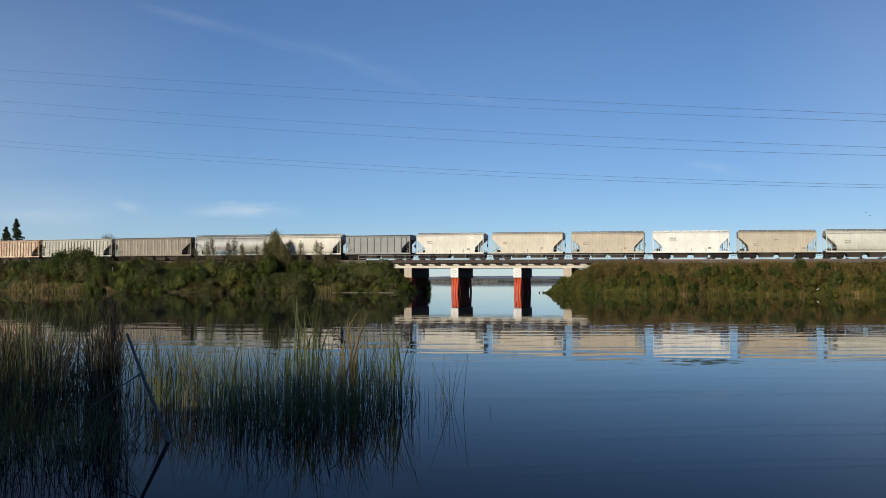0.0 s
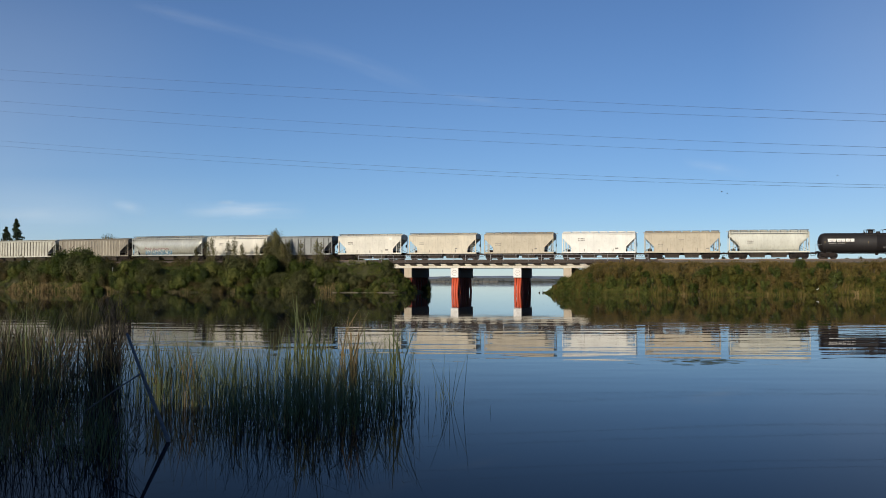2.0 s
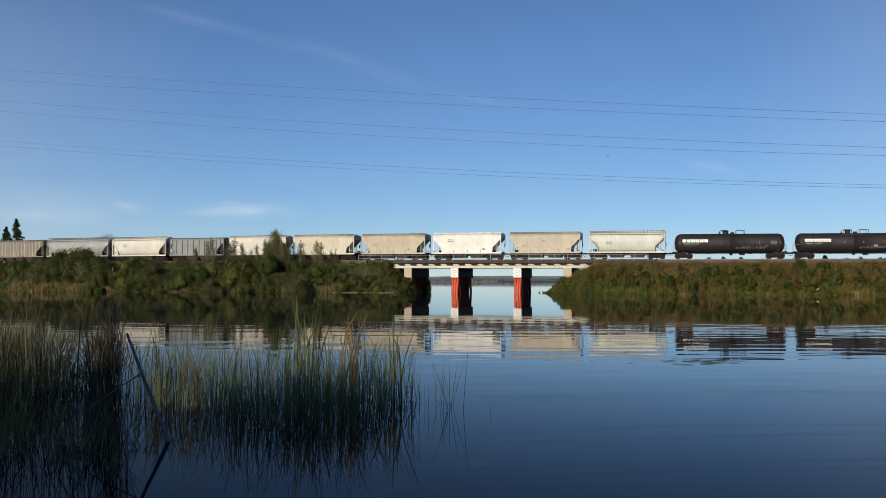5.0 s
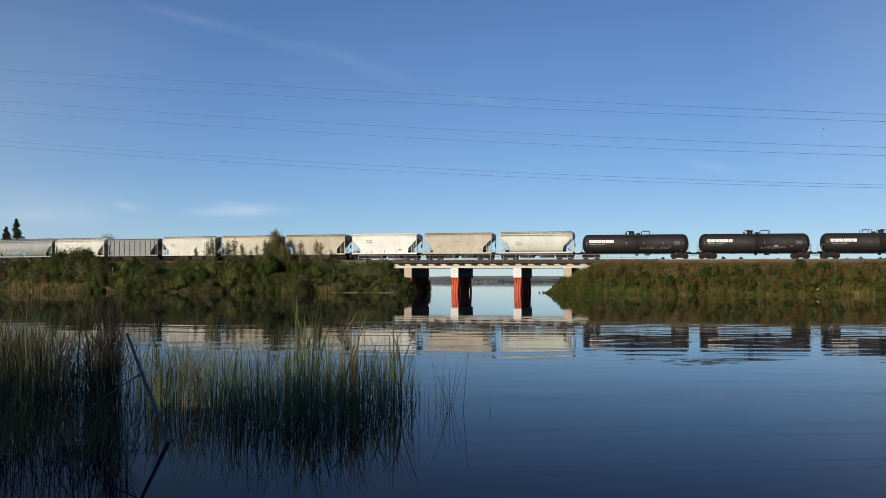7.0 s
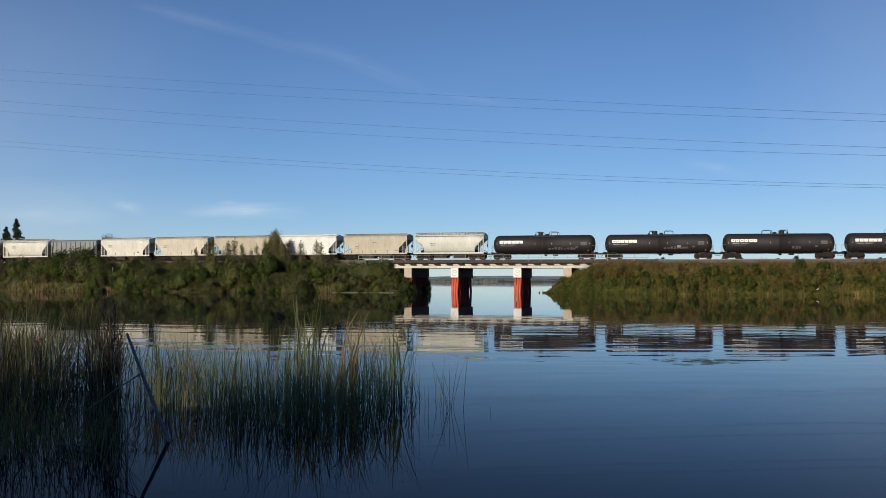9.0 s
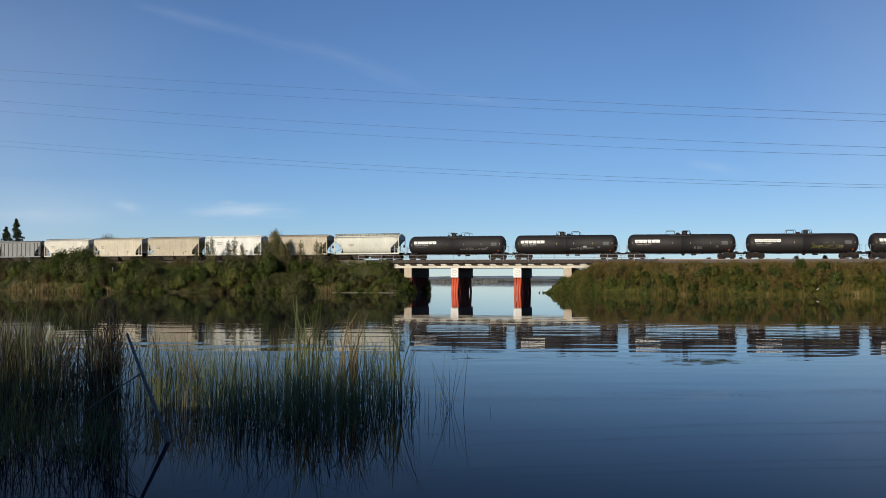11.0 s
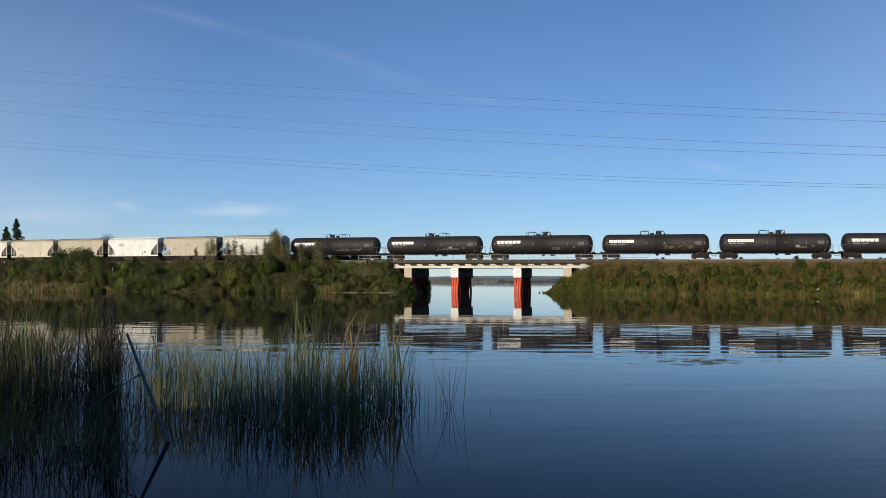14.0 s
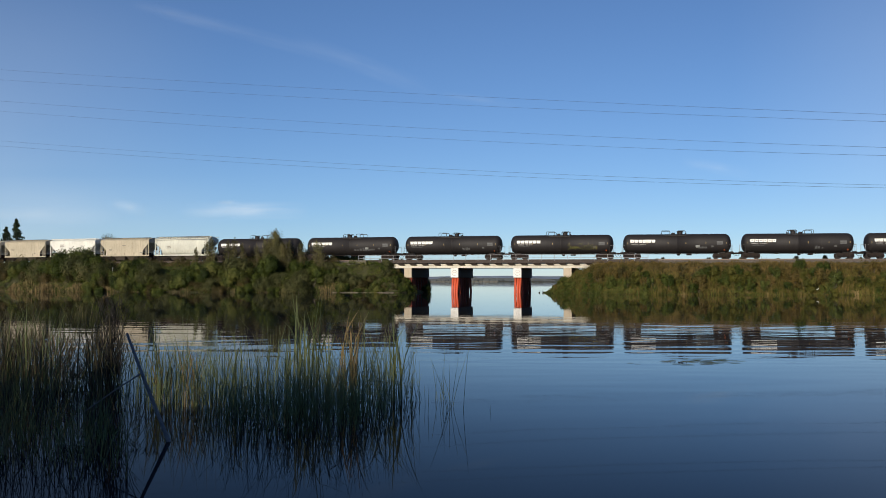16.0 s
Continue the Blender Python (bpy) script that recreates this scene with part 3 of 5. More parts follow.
def ladder(car, x, y, z0, z1, material, along_x=True, w=0.42):
    sh = Shape()
    d = Vector((w / 2, 0, 0)) if along_x else Vector((0, w / 2, 0))
    c0, c1 = Vector((x, y, z0)), Vector((x, y, z1))
    for sg in (-1, 1):
        sh.tube([c0 + d * sg, c1 + d * sg], 0.028, 5)
    for z in np.arange(z0 + 0.12, z1, 0.38):
        sh.tube([(x - d.x, y - d.y, z), (x + d.x, y + d.y, z)], 0.02, 5)
    part("ladder", sh, material, car)

def hopper_section(rounded, w, top):
    """Half-section (side, height) from the bottom edge up to the ridge."""
    if rounded == 2:
        return [(w * 0.50, 1.15), (w * 0.72, 1.42), (w * 0.89, 1.85), (w * 0.98, 2.4), (w, 2.85), (w * 0.95, 3.35), (w * 0.80, 3.85), (w * 0.5, top - 0.08), (0.0, top)]
    if rounded:
        return [(w * 0.70, 1.15), (w * 0.86, 1.5), (w * 0.96, 2.0), (w, 2.6), (w * 0.985, 3.1), (w * 0.92, 3.55), (w * 0.78, 3.95), (w * 0.5, top - 0.06), (0.0, top)]
    return [(w, 1.15), (w, 2.0), (w, 2.8), (w, 3.6), (w, top - 0.38), (w * 0.985, top - 0.30), (w * 0.80, top - 0.13), (w * 0.45, top - 0.03), (0.0, top)]

def hopper(name, label, length, material, s, top=4.22, rounded=False, ribs=0, bays=2, cut=1.45, marks=(), hatches=True, roof=None, web=False, post=None, scrawls=()):
    """A covered hopper car: slope-ended body over discharge bays, end cages, roof hatches and running boards."""
    car = tagged(new(name), label, "hopper car", "freight train")
    L = length / 2 - (0.45 if web else 0.66)
    w = 1.55
    sec = hopper_section(rounded, w, top)
    def floor_z(x):
        a = L - abs(x)
        return 1.15 if a > cut + 0.02 else (1.95 if a > cut - 0.02 else 1.95 + (cut - a) / cut * 1.45)
    xs = sorted({-L, -L + cut * 0.5, -L + cut - 0.02, -L + cut + 0.03, L - cut - 0.03, L - cut + 0.02, L - cut * 0.5, L, *np.linspace(-L + cut + 0.1, L - cut - 0.1, 5)})
    rows = []
    for x in xs:
        z0 = floor_z(x)
        half = [(y, max(z, z0 + 0.02 * i)) for i, (y, z) in enumerate(sec)]
        rows.append([(x, 0, z0)] + [(x, -y, z) for y, z in half] + [(x, y, z) for y, z in half[-2::-1]])
    sh = Shape().grid(rows, closed=True)
    k = len(rows[0])
    m = len(rows)
    sh.f += [tuple(range(k))[::-1], tuple(range((m - 1) * k, m * k))]
    body = part("body", sh, material, car)
    if rounded:
        body.data.polygons.foreach_set("use_smooth", [abs(q.normal.x) < 0.3 for q in body.data.polygons])
    if ribs:
        for x in np.linspace(-L + cut + 0.1, L - cut - 0.1, ribs - 2):
            for y in (-w - 0.05, w + 0.05):
                part("side_post", Shape().box((x, y, (1.2 + top - 0.4) / 2), (0.12, 0.14, top - 0.4 - 1.2), 0, 0.02), post or material, body)
        for x in (-L + cut * 0.45, L - cut * 0.45):
            for y in (-w - 0.05, w + 0.05):
                part("side_post", Shape().box((x, y, (2.7 + top - 0.4) / 2), (0.12, 0.14, top - 0.4 - 2.7), 0, 0.02), post or material, body)
    for y in (-1, 1):
        part("side_sill", Shape().box((0, y * 1.50, 1.07), (2 * L + 0.1, 0.12, 0.24), 0, 0.02), material, car)
        part("roof_rail", Shape().box((0, y * (w + 0.02), top - 0.36), (2 * L, 0.08, 0.10), 0, 0.015), material, car)
    part("center_sill", Shape().box((0, 0, 0.87), (2 * L + 0.2, 0.55, 0.52), 0, 0.03), M_UNDER, car)
    part("brake_rigging", Shape().tube([(-L + 1.6, -0.75, 0.66), (L - 1.6, -0.75, 0.66)], 0.045, 6).tube([(L * 0.3, -0.8, 0.62), (L * 0.3 + 0.7, -0.8, 0.62)], 0.17, 10), M_UNDER, car)
    inner = length / 2 - 2.0 - 1.35
    for b in range(bays):
        x = (-inner + (b + 0.5) * 2 * inner / bays)
        h = inner / bays * 0.92
        q = Shape()
        up = [(x - h, -1.4, 1.14), (x + h, -1.4, 1.14), (x + h, 1.4, 1.14), (x - h, 1.4, 1.14)]
        b0 = min(1.0, h * 0.72)
        dn = [(x - b0, -0.8, 0.34), (x + b0, -0.8, 0.34), (x + b0, 0.8, 0.34), (x - b0, 0.8, 0.34)]
        q.grid([up, dn], closed=True)
        q.add(dn, [(0, 1, 2, 3)])
        q.box((x, 0, 0.30), (2 * b0 + 0.1, 1.7, 0.12), 0, 0.02)
        part("discharge_bay", q, M_BAY, car, "grimy grey-brown discharge bay")
    for o in (-1, 1):
        x = o * L
        for y in (-1.48, 1.48):
            part("end_post", Shape().box((x - o * 0.06, y, (1.15 + top - 0.45) / 2 + 0.1), (0.11, 0.11, top - 1.6), 0, 0.02), material, car)
            if y < 0:
                ladder(car, x - o * 0.34, y - 0.02, 1.0, top - 0.1, material)
            part("end_brace", Shape().tube([(x - o * 0.08, y, 1.25), (x - o * (cut - 0.05), y, 1.95)], 0.028, 6), M_UNDER, car)
        part("end_platform", Shape().box((x - o * 0.62, 0, 1.17), (1.2, 2.9, 0.06), 0, 0.01), M_UNDER, car)
        # bulkhead coloured dark to deepen the shade below the slope sheet
        part("bulkhead", Shape().box((x - o * (cut + 0.03), 0, 1.58), (0.05, 3.02, 0.80), 0, 0.01), M_UNDER, car)
        if not web:
            for y in (-1.47, 1.47):
                part("cage_post", Shape().box((x - o * 0.85, y, 1.85), (0.08, 0.08, 1.4), 0, 0.01), material, car)
        # added filler plates: body paint at sunlit ends, dark at shaded ends
        if web:
            q = Shape()
            tri = [(x - o * cut, 1.15), (x - o * 0.22, 1.15), (x - o * 0.22, 2.75), (x - o * 0.4, 2.9), (x - o * cut, 1.97)]
            k5 = len(tri)
            lit_end = o < 0 and s < 0
            yw = -1.1 if lit_end else 0.0
            q.add([(a, yw - 0.05, b) for a, b in tri] + [(a, yw + 0.05, b) for a, b in tri], [tuple(range(k5)), tuple(range(k5, 2 * k5))] + [(i, (i + 1) % k5, k5 + (i + 1) % k5, k5 + i) for i in range(k5)])
            part("end_fill_plate", q, material if lit_end else M_UNDER, car, "plate added at the car end, coloured for sun or shade")
        part("slope_rib", Shape().box((x - o * cut * 0.55, 0, 2.45), (0.10, 0.12, 1.5), 0, 0.02, ry=o * 0.75), material, car)
        coupler(car, o * (length / 2))
        truck(car, o * (length / 2 - 2.05))
    part("brake_wheel", Shape().tube([(L + 0.12, 0.45, 2.3), (L + 0.17, 0.45, 2.3)], 0.27, 14), M_UNDER, car)
    part("brake_cylinder", Shape().tube([(-L + 0.5, 0.5, 1.42), (-L + 1.1, 0.5, 1.42)], 0.2, 10), M_UNDER, car)
    if hatches:
        n = max(4, int(round(2 * L / 1.42)))
        for i in range(n):
            x = -L + (i + 0.5) * 2 * L / n
            q = Shape().box((x, 0, top + 0.03), (2 * L / n * 0.84, 1.0, 0.14), 0, 0.04)
            for dx in (-0.3, 0.3):
                q.box((x + dx, 0, top + 0.11), (0.08, 1.1, 0.05), 0, 0.01)
            part("hatch", q, material, car)
            b = Shape().box((x, -1.12, top + 0.09), (2 * L / n * 0.88, 0.40, 0.09), 0, 0.012)
            for dx in (-0.5, 0.5):
                b.tube([(x + dx, -1.12, top - 0.25), (x + dx, -1.12, top + 0.07)], 0.025, 5)
            part("running_board", b, roof or M_HATCH, car, "steel running board on brackets")
    for y in ((1.12,) if hatches else (-1.12, 1.12)):
        part("running_board", Shape().box((0, y, top - 0.02), (2 * L + 0.5, 0.42, 0.05), 0, 0.01), roof or material, car, "grey steel running board")
    if not ribs and not rounded:
        for x in np.linspace(-L + cut + 0.5, L - cut - 0.5, 5):
            part("weld_seam", Shape().box((x, -w - 0.004, (1.2 + top - 0.4) / 2), (0.035, 0.02, top - 0.4 - 1.2)), material, body)
        for x in (-2.2, 0.1, 2.3):
            part("jacking_lug", Shape().box((x, -w - 0.03, 1.42), (0.09, 0.07, 0.42), 0, 0.01), M_MARK_D, body)
    for (x0, x1, z0, z1, mm) in marks:
        yy = -w - 0.012
        if rounded:
            yy = -max(np.interp(z, [q[1] for q in sec], [q[0] for q in sec]) for z in (z0, z1)) - 0.012
        part("marking", Shape().box(((x0 + x1) / 2, yy, (z0 + z1) / 2), (x1 - x0, 0.02, z1 - z0)), mm, body)
    for i, (x0, x1, z0, z1, r, mm, n) in enumerate(scrawls):
        sw, pts = random.Random(60 + i), []
        for k in range(n):
            z = (z1 if k % 2 else z0) + sw.uniform(-0.12, 0.12)
            y = np.interp(z, [q[1] for q in sec], [q[0] for q in sec])
            pts.append((x0 + (x1 - x0) * (k + sw.uniform(-0.5, 0.5)) / n, -y, z))
        part("graffiti", Shape().tube(pts, r, 4), mm, body, "spray-painted scrawl")
    CARS.append((car, s))
    return car

def lettering(x, z, mm, n=5, w=0.13, h=0.14, gap=0.06, rows=2):
    """Bars that stand for small unreadable writing."""
    out = []
    for r in range(rows):
        for i in range(n):
            out.append((x + i * (w + gap), x + i * (w + gap) + w, z - r * (h * 1.9), z - r * (h * 1.9) + h, mm))
    return out

def tank_patch(x0, x1, a0, a1, r=1.512, z=2.40):
    """A thin plate on the tank's near side between two angles over the horizontal."""
    sh = Shape()
    for rr in (r, r - 0.02):
        sh.v += [(x, -rr * math.cos(a), z + rr * math.sin(a)) for x in (x0, x1) for a in np.linspace(a0, a1, 4)]
    sh.f += [(j, j + 1, j + 5, j + 4) for j in range(3)] + [(j + 8, j + 12, j + 13, j + 9) for j in range(3)]
    sh.f += [(0, 4, 12, 8), (3, 11, 15, 7)]
    return sh

def tank_car(label, s, flip=1, extra=()):
    """A black tank car: dished-end barrel on saddles and stub sills, manway with platform rails."""
    car = tagged(new("tank_car"), label, "tank car", "freight train")
    half, r, zc = 8.25, 1.5, 2.40
    prof = [(-half, 0.02), (-half + 0.05, 0.5), (-half + 0.17, 0.92), (-half + 0.36, 1.22), (-half + 0.62, 1.42), (-half + 0.95, r)]
    prof += [(x, r) for x in (-3.5, -0.06)] + [(-0.05, r + 0.012), (0.05, r + 0.012)] + [(x, r) for x in (0.06, 3.5)] + [(-x, y) for x, y in prof[:6][::-1]]
    n = 40
    rows = [[(x, -q * math.cos(2 * math.pi * k / n), zc + q * math.sin(2 * math.pi * k / n)) for k in range(n)] for x, q in prof]
    barrel = part("barrel", Shape().grid(rows, closed=True), M_TANK, car, "black painted steel barrel", smooth=True)
    z0 = zc + r
    d = 0.55 * flip
    manway = part("manway", Shape().tube([(d * -1, 0, z0 - 0.1), (d * -1, 0, z0 + 0.33), (d * -1, 0, z0 + 0.36)], [0.40, 0.40, 0.34], 16).tube([(d * -1, 0, z0 + 0.36), (d * -1, 0, z0 + 0.44)], 0.46, 16), M_TANK, car)
    part("valve_housing", Shape().tube([(d * 0.9, 0, z0 - 0.08), (d * 0.9, 0, z0 + 0.17), (d * 0.9, 0, z0 + 0.24)], [0.30, 0.30, 0.16], 14), M_TANK, car)
    part("safety_valve", Shape().tube([(d * -2.6, 0, z0 - 0.08), (d * -2.6, 0, z0 + 0.22)], 0.10, 10), M_TANK, car)
    for x0, x1 in ((-1.35, -0.15), (1.0, 2.3)):
        q = Shape()
        a, b = (x0, x1) if flip > 0 else (-x1, -x0)
        for y in (-0.85, 0.85):
            q = Shape().tube([(a, y, z0 - 0.35), (a, y, z0 + 0.40), (a + 0.10, y, z0 + 0.50), (b - 0.10, y, z0 + 0.50), (b, y, z0 + 0.40), (b, y, z0 - 0.35)], 0.042, 6)
            part("platform_rail", q, M_DARK, car, "dark pipe safety rail")
    part("top_platform", Shape().box((0.2 * flip, -0.85, z0 - 0.26), (3.4, 0.45, 0.05), 0, 0.01).box((0.2 * flip, 0.85, z0 - 0.26), (3.4, 0.45, 0.05), 0, 0.01), M_DARK, car)
    for o in (-1, 1):
        xt = o * 6.85
        sd = Shape()
        arc = [(-1.2 * math.cos(a), zc - math.sqrt(max(0.01, r * r - (1.2 * math.cos(a)) ** 2)) - 0.02) for a in np.linspace(0, math.pi, 9)]
        for dx in (-0.35, 0.35):
            vs = [(xt + dx, y, z) for y, z in arc] + [(xt + dx, y, 0.98) for y in (1.2, -1.2)]
            sd.add(vs, [tuple(range(len(vs)))])
        sd.box((xt, 0, 0.96), (0.9, 2.5, 0.12), 0, 0.02)
        part("saddle", sd, M_TANK, car)
        part("stub_sill", Shape().box((o * 7.55, 0, 0.92), (2.2, 0.62, 0.34), 0, 0.03), M_UNDER, car)
        part("end_sill", Shape().box((o * 8.35, 0, 1.06), (0.16, 2.9, 0.20), 0, 0.02), M_TANK, car)
        q = Shape()
        for y in (-1.42, 1.42):
            q.tube([(o * 8.35, y, 1.1), (o * 8.35, y, 2.15), (o * 7.9, y, 2.15)], 0.026, 6)
        q.tube([(o * 8.38, -1.42, 2.15), (o * 8.38, 1.42, 2.15)], 0.026, 6)
        part("end_rail", q, M_GALV, car, "grey end handrail")
        ladder(car, o * 7.95, -1.44, 0.6, 2.1, M_TANK)
        coupler(car, o * 9.0)
        truck(car, o * 6.85)
    for x in (-3.2, 3.2):
        part("bottom_bracket", Shape().box((x, 0, 0.88), (0.3, 0.5, 0.12), 0, 0.02), M_UNDER, car)
    part("brake_pipe", Shape().tube([(-6.2, -0.9, 0.86), (6.2, -0.9, 0.86)], 0.035, 6), M_UNDER, car)
    for x in (-4.6, -2.9, 2.6, 4.4):
        part("pipe_hanger", Shape().box((x, -0.9, 0.90), (0.08, 0.06, 0.36), 0, 0.01), M_UNDER, car)
    part("bottom_outlet", Shape().tube([(0.3, 0, 0.95), (0.3, 0, 0.62), (0.3, 0, 0.55)], [0.34, 0.22, 0.16], 12), M_UNDER, car)
    part("brake_rigging", Shape().tube([(-5.6, -0.5, 0.78), (5.6, -0.5, 0.78)], 0.04, 6).tube([(1.5, -0.4, 0.74), (2.3, -0.4, 0.74)], 0.18, 10), M_UNDER, car)
    widths = (0.58, 0.58, 0.62, 0.58, 0.62, 0.58)
    x = -7.05
    for wd in widths:
        ring = Shape()
        for x0, x1, a0, a1 in ((x, x + wd, 0.275, 0.41), (x + 0.03, x + wd - 0.02, 0.10, 0.235), (x, x + 0.20, 0.235, 0.275), (x + wd - 0.16, x + wd, 0.235, 0.275)):
            q = tank_patch(x0, x1, a0, a1)
            ring.add(q.v, q.f)
        part("logo_block", ring, M_MARK_W, barrel, "white logo block")
        x += wd + 0.055
    for i in range(4):
        part("marking", tank_patch(-6.85 + i * 0.27, -6.66 + i * 0.27, -0.10, -0.01), M_STENCIL, barrel)
        part("marking", tank_patch(-5.60 + i * 0.27, -5.42 + i * 0.27, -0.10, -0.01), M_STENCIL, barrel)
    for x in (-6.7, -6.1, -5.5):
        part("marking", tank_patch(x, x + 0.45, -0.27, -0.22), M_TAG, barrel)
    part("placard", tank_patch(6.05, 7.0, -0.14, 0.22), M_TAG, barrel, "faded grey data panel")
    part("placard", tank_patch(5.2, 5.6, -0.42, -0.24), M_TAG, barrel)
    for x in (-7.5, -4.5, -1.3, 1.4, 4.4, 7.45):
        part("reflector", tank_patch(x, x + 0.08, -0.04, 0.14), M_REFLECT, barrel)
    part("marker", tank_patch(7.1, 7.3, -0.85, -0.66), M_ORANGE, barrel)
    for x0, x1, a0, a1, mm in extra:
        if mm is M_YELLOW:
            sw = random.Random(int(x0 * 100))
            pts = []
            for i in range(7):
                xx, aa = x0 + (x1 - x0) * 1.5 * i / 6, (a0 if i % 2 else a1) + sw.uniform(-0.07, 0.07)
                pts.append((xx, -1.512 * math.cos(aa), 2.40 + 1.512 * math.sin(aa)))
            part("graffiti", Shape().tube(pts, 0.019, 5), mm, barrel, "yellow spray scrawl")
        else:
            part("graffiti", tank_patch(x0, x1, a0, a1, 1.516), mm, barrel)
    CARS.append((car, s))
    return car

def mid(a, b):
    return (a + b) / 2

rnd = random.Random(7)
hopper("hopper_car", "rusty orange ribbed covered hopper car with patchy paint", 18.3, M_RUST, mid(-102, -83.7), 4.30, ribs=20, bays=4, cut=1.9, hatches=False, web=True, post=M_POST)
hopper("hopper_car", "drab grey ribbed covered hopper car with weathered sides", 18.5, M_WORN, mid(-83.7, -65.2), 4.30, ribs=20, bays=4, cut=1.9, hatches=False, web=True, post=M_POST)
hopper("hopper_car", "drab grey-brown ribbed covered hopper car", 18.1, M_DRAB, mid(-65.2, -47.15), 4.30, ribs=20, bays=4, cut=1.9, hatches=False, web=True, post=M_POST_L)
hopper("hopper_car", "silver-grey round-sided hopper car with blue graffiti low on its side", 16.6, M_GREY, mid(-47.15, -30.6), 4.42, rounded=2, bays=3, web=True, scrawls=((-5.0, 1.2, 1.30, 1.95, 0.15, M_BLUE, 26), (-4.7, 0.6, 1.50, 2.10, 0.11, M_MARK_W, 12), (-4.9, 0.9, 2.05, 2.42, 0.10, M_PINK, 20), (-4.2, 1.4, 1.25, 1.62, 0.13, M_BLUE, 16)))
hopper("hopper_car", "cream round-sided covered hopper car", 13.3, M_CREAM, mid(-30.6, -17.25), 4.35, rounded=True, marks=lettering(-3.6, 3.0, M_MARK_D), web=True)
hopper("hopper_car", "slate-grey ribbed covered hopper car", 12.5, M_SLATE, mid(-17.25, -4.75), 4.15, ribs=10, hatches=False, web=True, post=M_POST_D)
hopper("hopper_car", "cream flat-sided covered hopper car with small dark lettering", 12.75, M_CREAM, mid(-4.75, 8.0), 4.24, marks=lettering(-3.9, 2.9, M_MARK_D) + [(2.9, 3.4, 1.55, 1.8, M_MARK_D), (3.6, 4.0, 3.3, 3.7, M_MARK_W)])
hopper("hopper_car", "tan flat-sided covered hopper car", 12.85, M_TAN, mid(8.0, 20.85), 4.24, marks=lettering(-3.9, 2.7, M_MARK_D, 4) + [(2.2, 2.6, 1.7, 1.9, M_MARK_D)])
hopper("hopper_car", "dull buff covered hopper car with faint lettering", 12.65, M_BUFF, mid(20.85, 33.5), 4.24, marks=lettering(-3.8, 2.5, M_MARK_D, 5) + [(2.6, 3.0, 1.6, 1.8, M_MARK_D)])
hopper("hopper_car", "bright white covered hopper car with dark lettering", 12.85, M_WHITE, mid(33.5, 46.35), 4.26, marks=lettering(-3.2, 3.15, M_MARK_D, 5, 0.16, 0.16, 0.06) + [(2.6, 3.1, 1.55, 1.8, M_MARK_D)], roof=M_WHITE)
hopper("hopper_car", "dirty buff covered hopper car with a dark streak", 12.75, M_BUFF, mid(46.35, 59.1), 4.24, marks=lettering(-3.6, 2.2, M_MARK_D, 4) + [(-0.5, 0.3, 2.9, 3.0, M_MARK_D), (3.6, 4.1, 1.5, 1.7, M_MARK_D)])
hopper("hopper_car", "pale grey round-sided covered hopper car", 13.1, M_PALE, mid(59.1, 72.2), 4.30, rounded=True, marks=lettering(-3.2, 2.6, M_MARK_D, 5))
SCRAWL = [(1.2 + i * 0.36, 1.2 + i * 0.36 + rnd.uniform(0.08, 0.26), -0.55 + rnd.uniform(-0.08, 0.10), -0.22 + rnd.uniform(-0.1, 0.3), M_YELLOW) for i in range(13)]
GREYTAG = [(0.9 + i * 0.5, 0.9 + i * 0.5 + rnd.uniform(0.2, 0.45), -0.60 + rnd.uniform(-0.05, 0.05), -0.42 + rnd.uniform(-0.05, 0.12), M_TAG) for i in range(9)]
PATCH = [(2.9, 3.5, -0.45, -0.2, M_SLATE), (3.3, 4.6, -0.55, -0.35, M_TAG)]
for i, (a, b) in enumerate(((72.2, 90.15), (90.15, 108.2), (108.2, 126.2), (126.2, 144.15), (144.15, 162.15), (162.15, 180.14), (180.14, 198.1))):
    tank_car(("black tank car with a white logo and yellow graffiti" if i == 3 else "black tank car with a white block logo and grey scrawls"), mid(a, b), -1 if i in (2, 3, 4) else 1,
             {0: GREYTAG, 1: GREYTAG[:6] + PATCH, 2: GREYTAG[2:5], 3: SCRAWL, 4: PATCH, 5: GREYTAG[3:6]}.get(i, ()))

# ======== plants ========
def bush_mesh(name, seed, width, tall, leaves, size, material, lobes=9, spire=0.0):
    """An uneven crown: leaves gathered round many lobes, thin at the outside."""
    rng = np.random.default_rng(seed)
    c = np.zeros((lobes, 3))
    ang, rad = rng.uniform(0, 2 * math.pi, lobes), np.sqrt(rng.uniform(0, 1, lobes)) * width * 0.36
    c[:, 2] = tall * rng.uniform(0.16, 0.82, lobes)
    taper = 1 - spire * c[:, 2] / tall
    c[:, 0], c[:, 1] = rad * np.cos(ang) * taper, rad * np.sin(ang) * taper
    size_l = width * rng.uniform(0.14, 0.26, lobes) * (1 - 0.6 * spire * c[:, 2] / tall)
    k = rng.integers(0, lobes, leaves)
    q = rng.normal(size=(leaves, 3))
    q /= np.linalg.norm(q, axis=1)[:, None]
    q *= (rng.uniform(0, 1, leaves) ** 0.45)[:, None] * rng.uniform(0.85, 1.25, leaves)[:, None]
    p = c[k] + q * size_l[k][:, None] * np.array([1, 1, 1.1 + spire])
    p[:, 2] = np.abs(p[:, 2]) * 0.97 + 0.05
    out = q + (p - np.array([0, 0, tall * 0.35])) / width * 0.9 + np.array([-0.04, -0.10, 0.16])
    v, f = leaf_quads(rng, p, size, 0.25, out)
    return soup(name, v, f, material), c

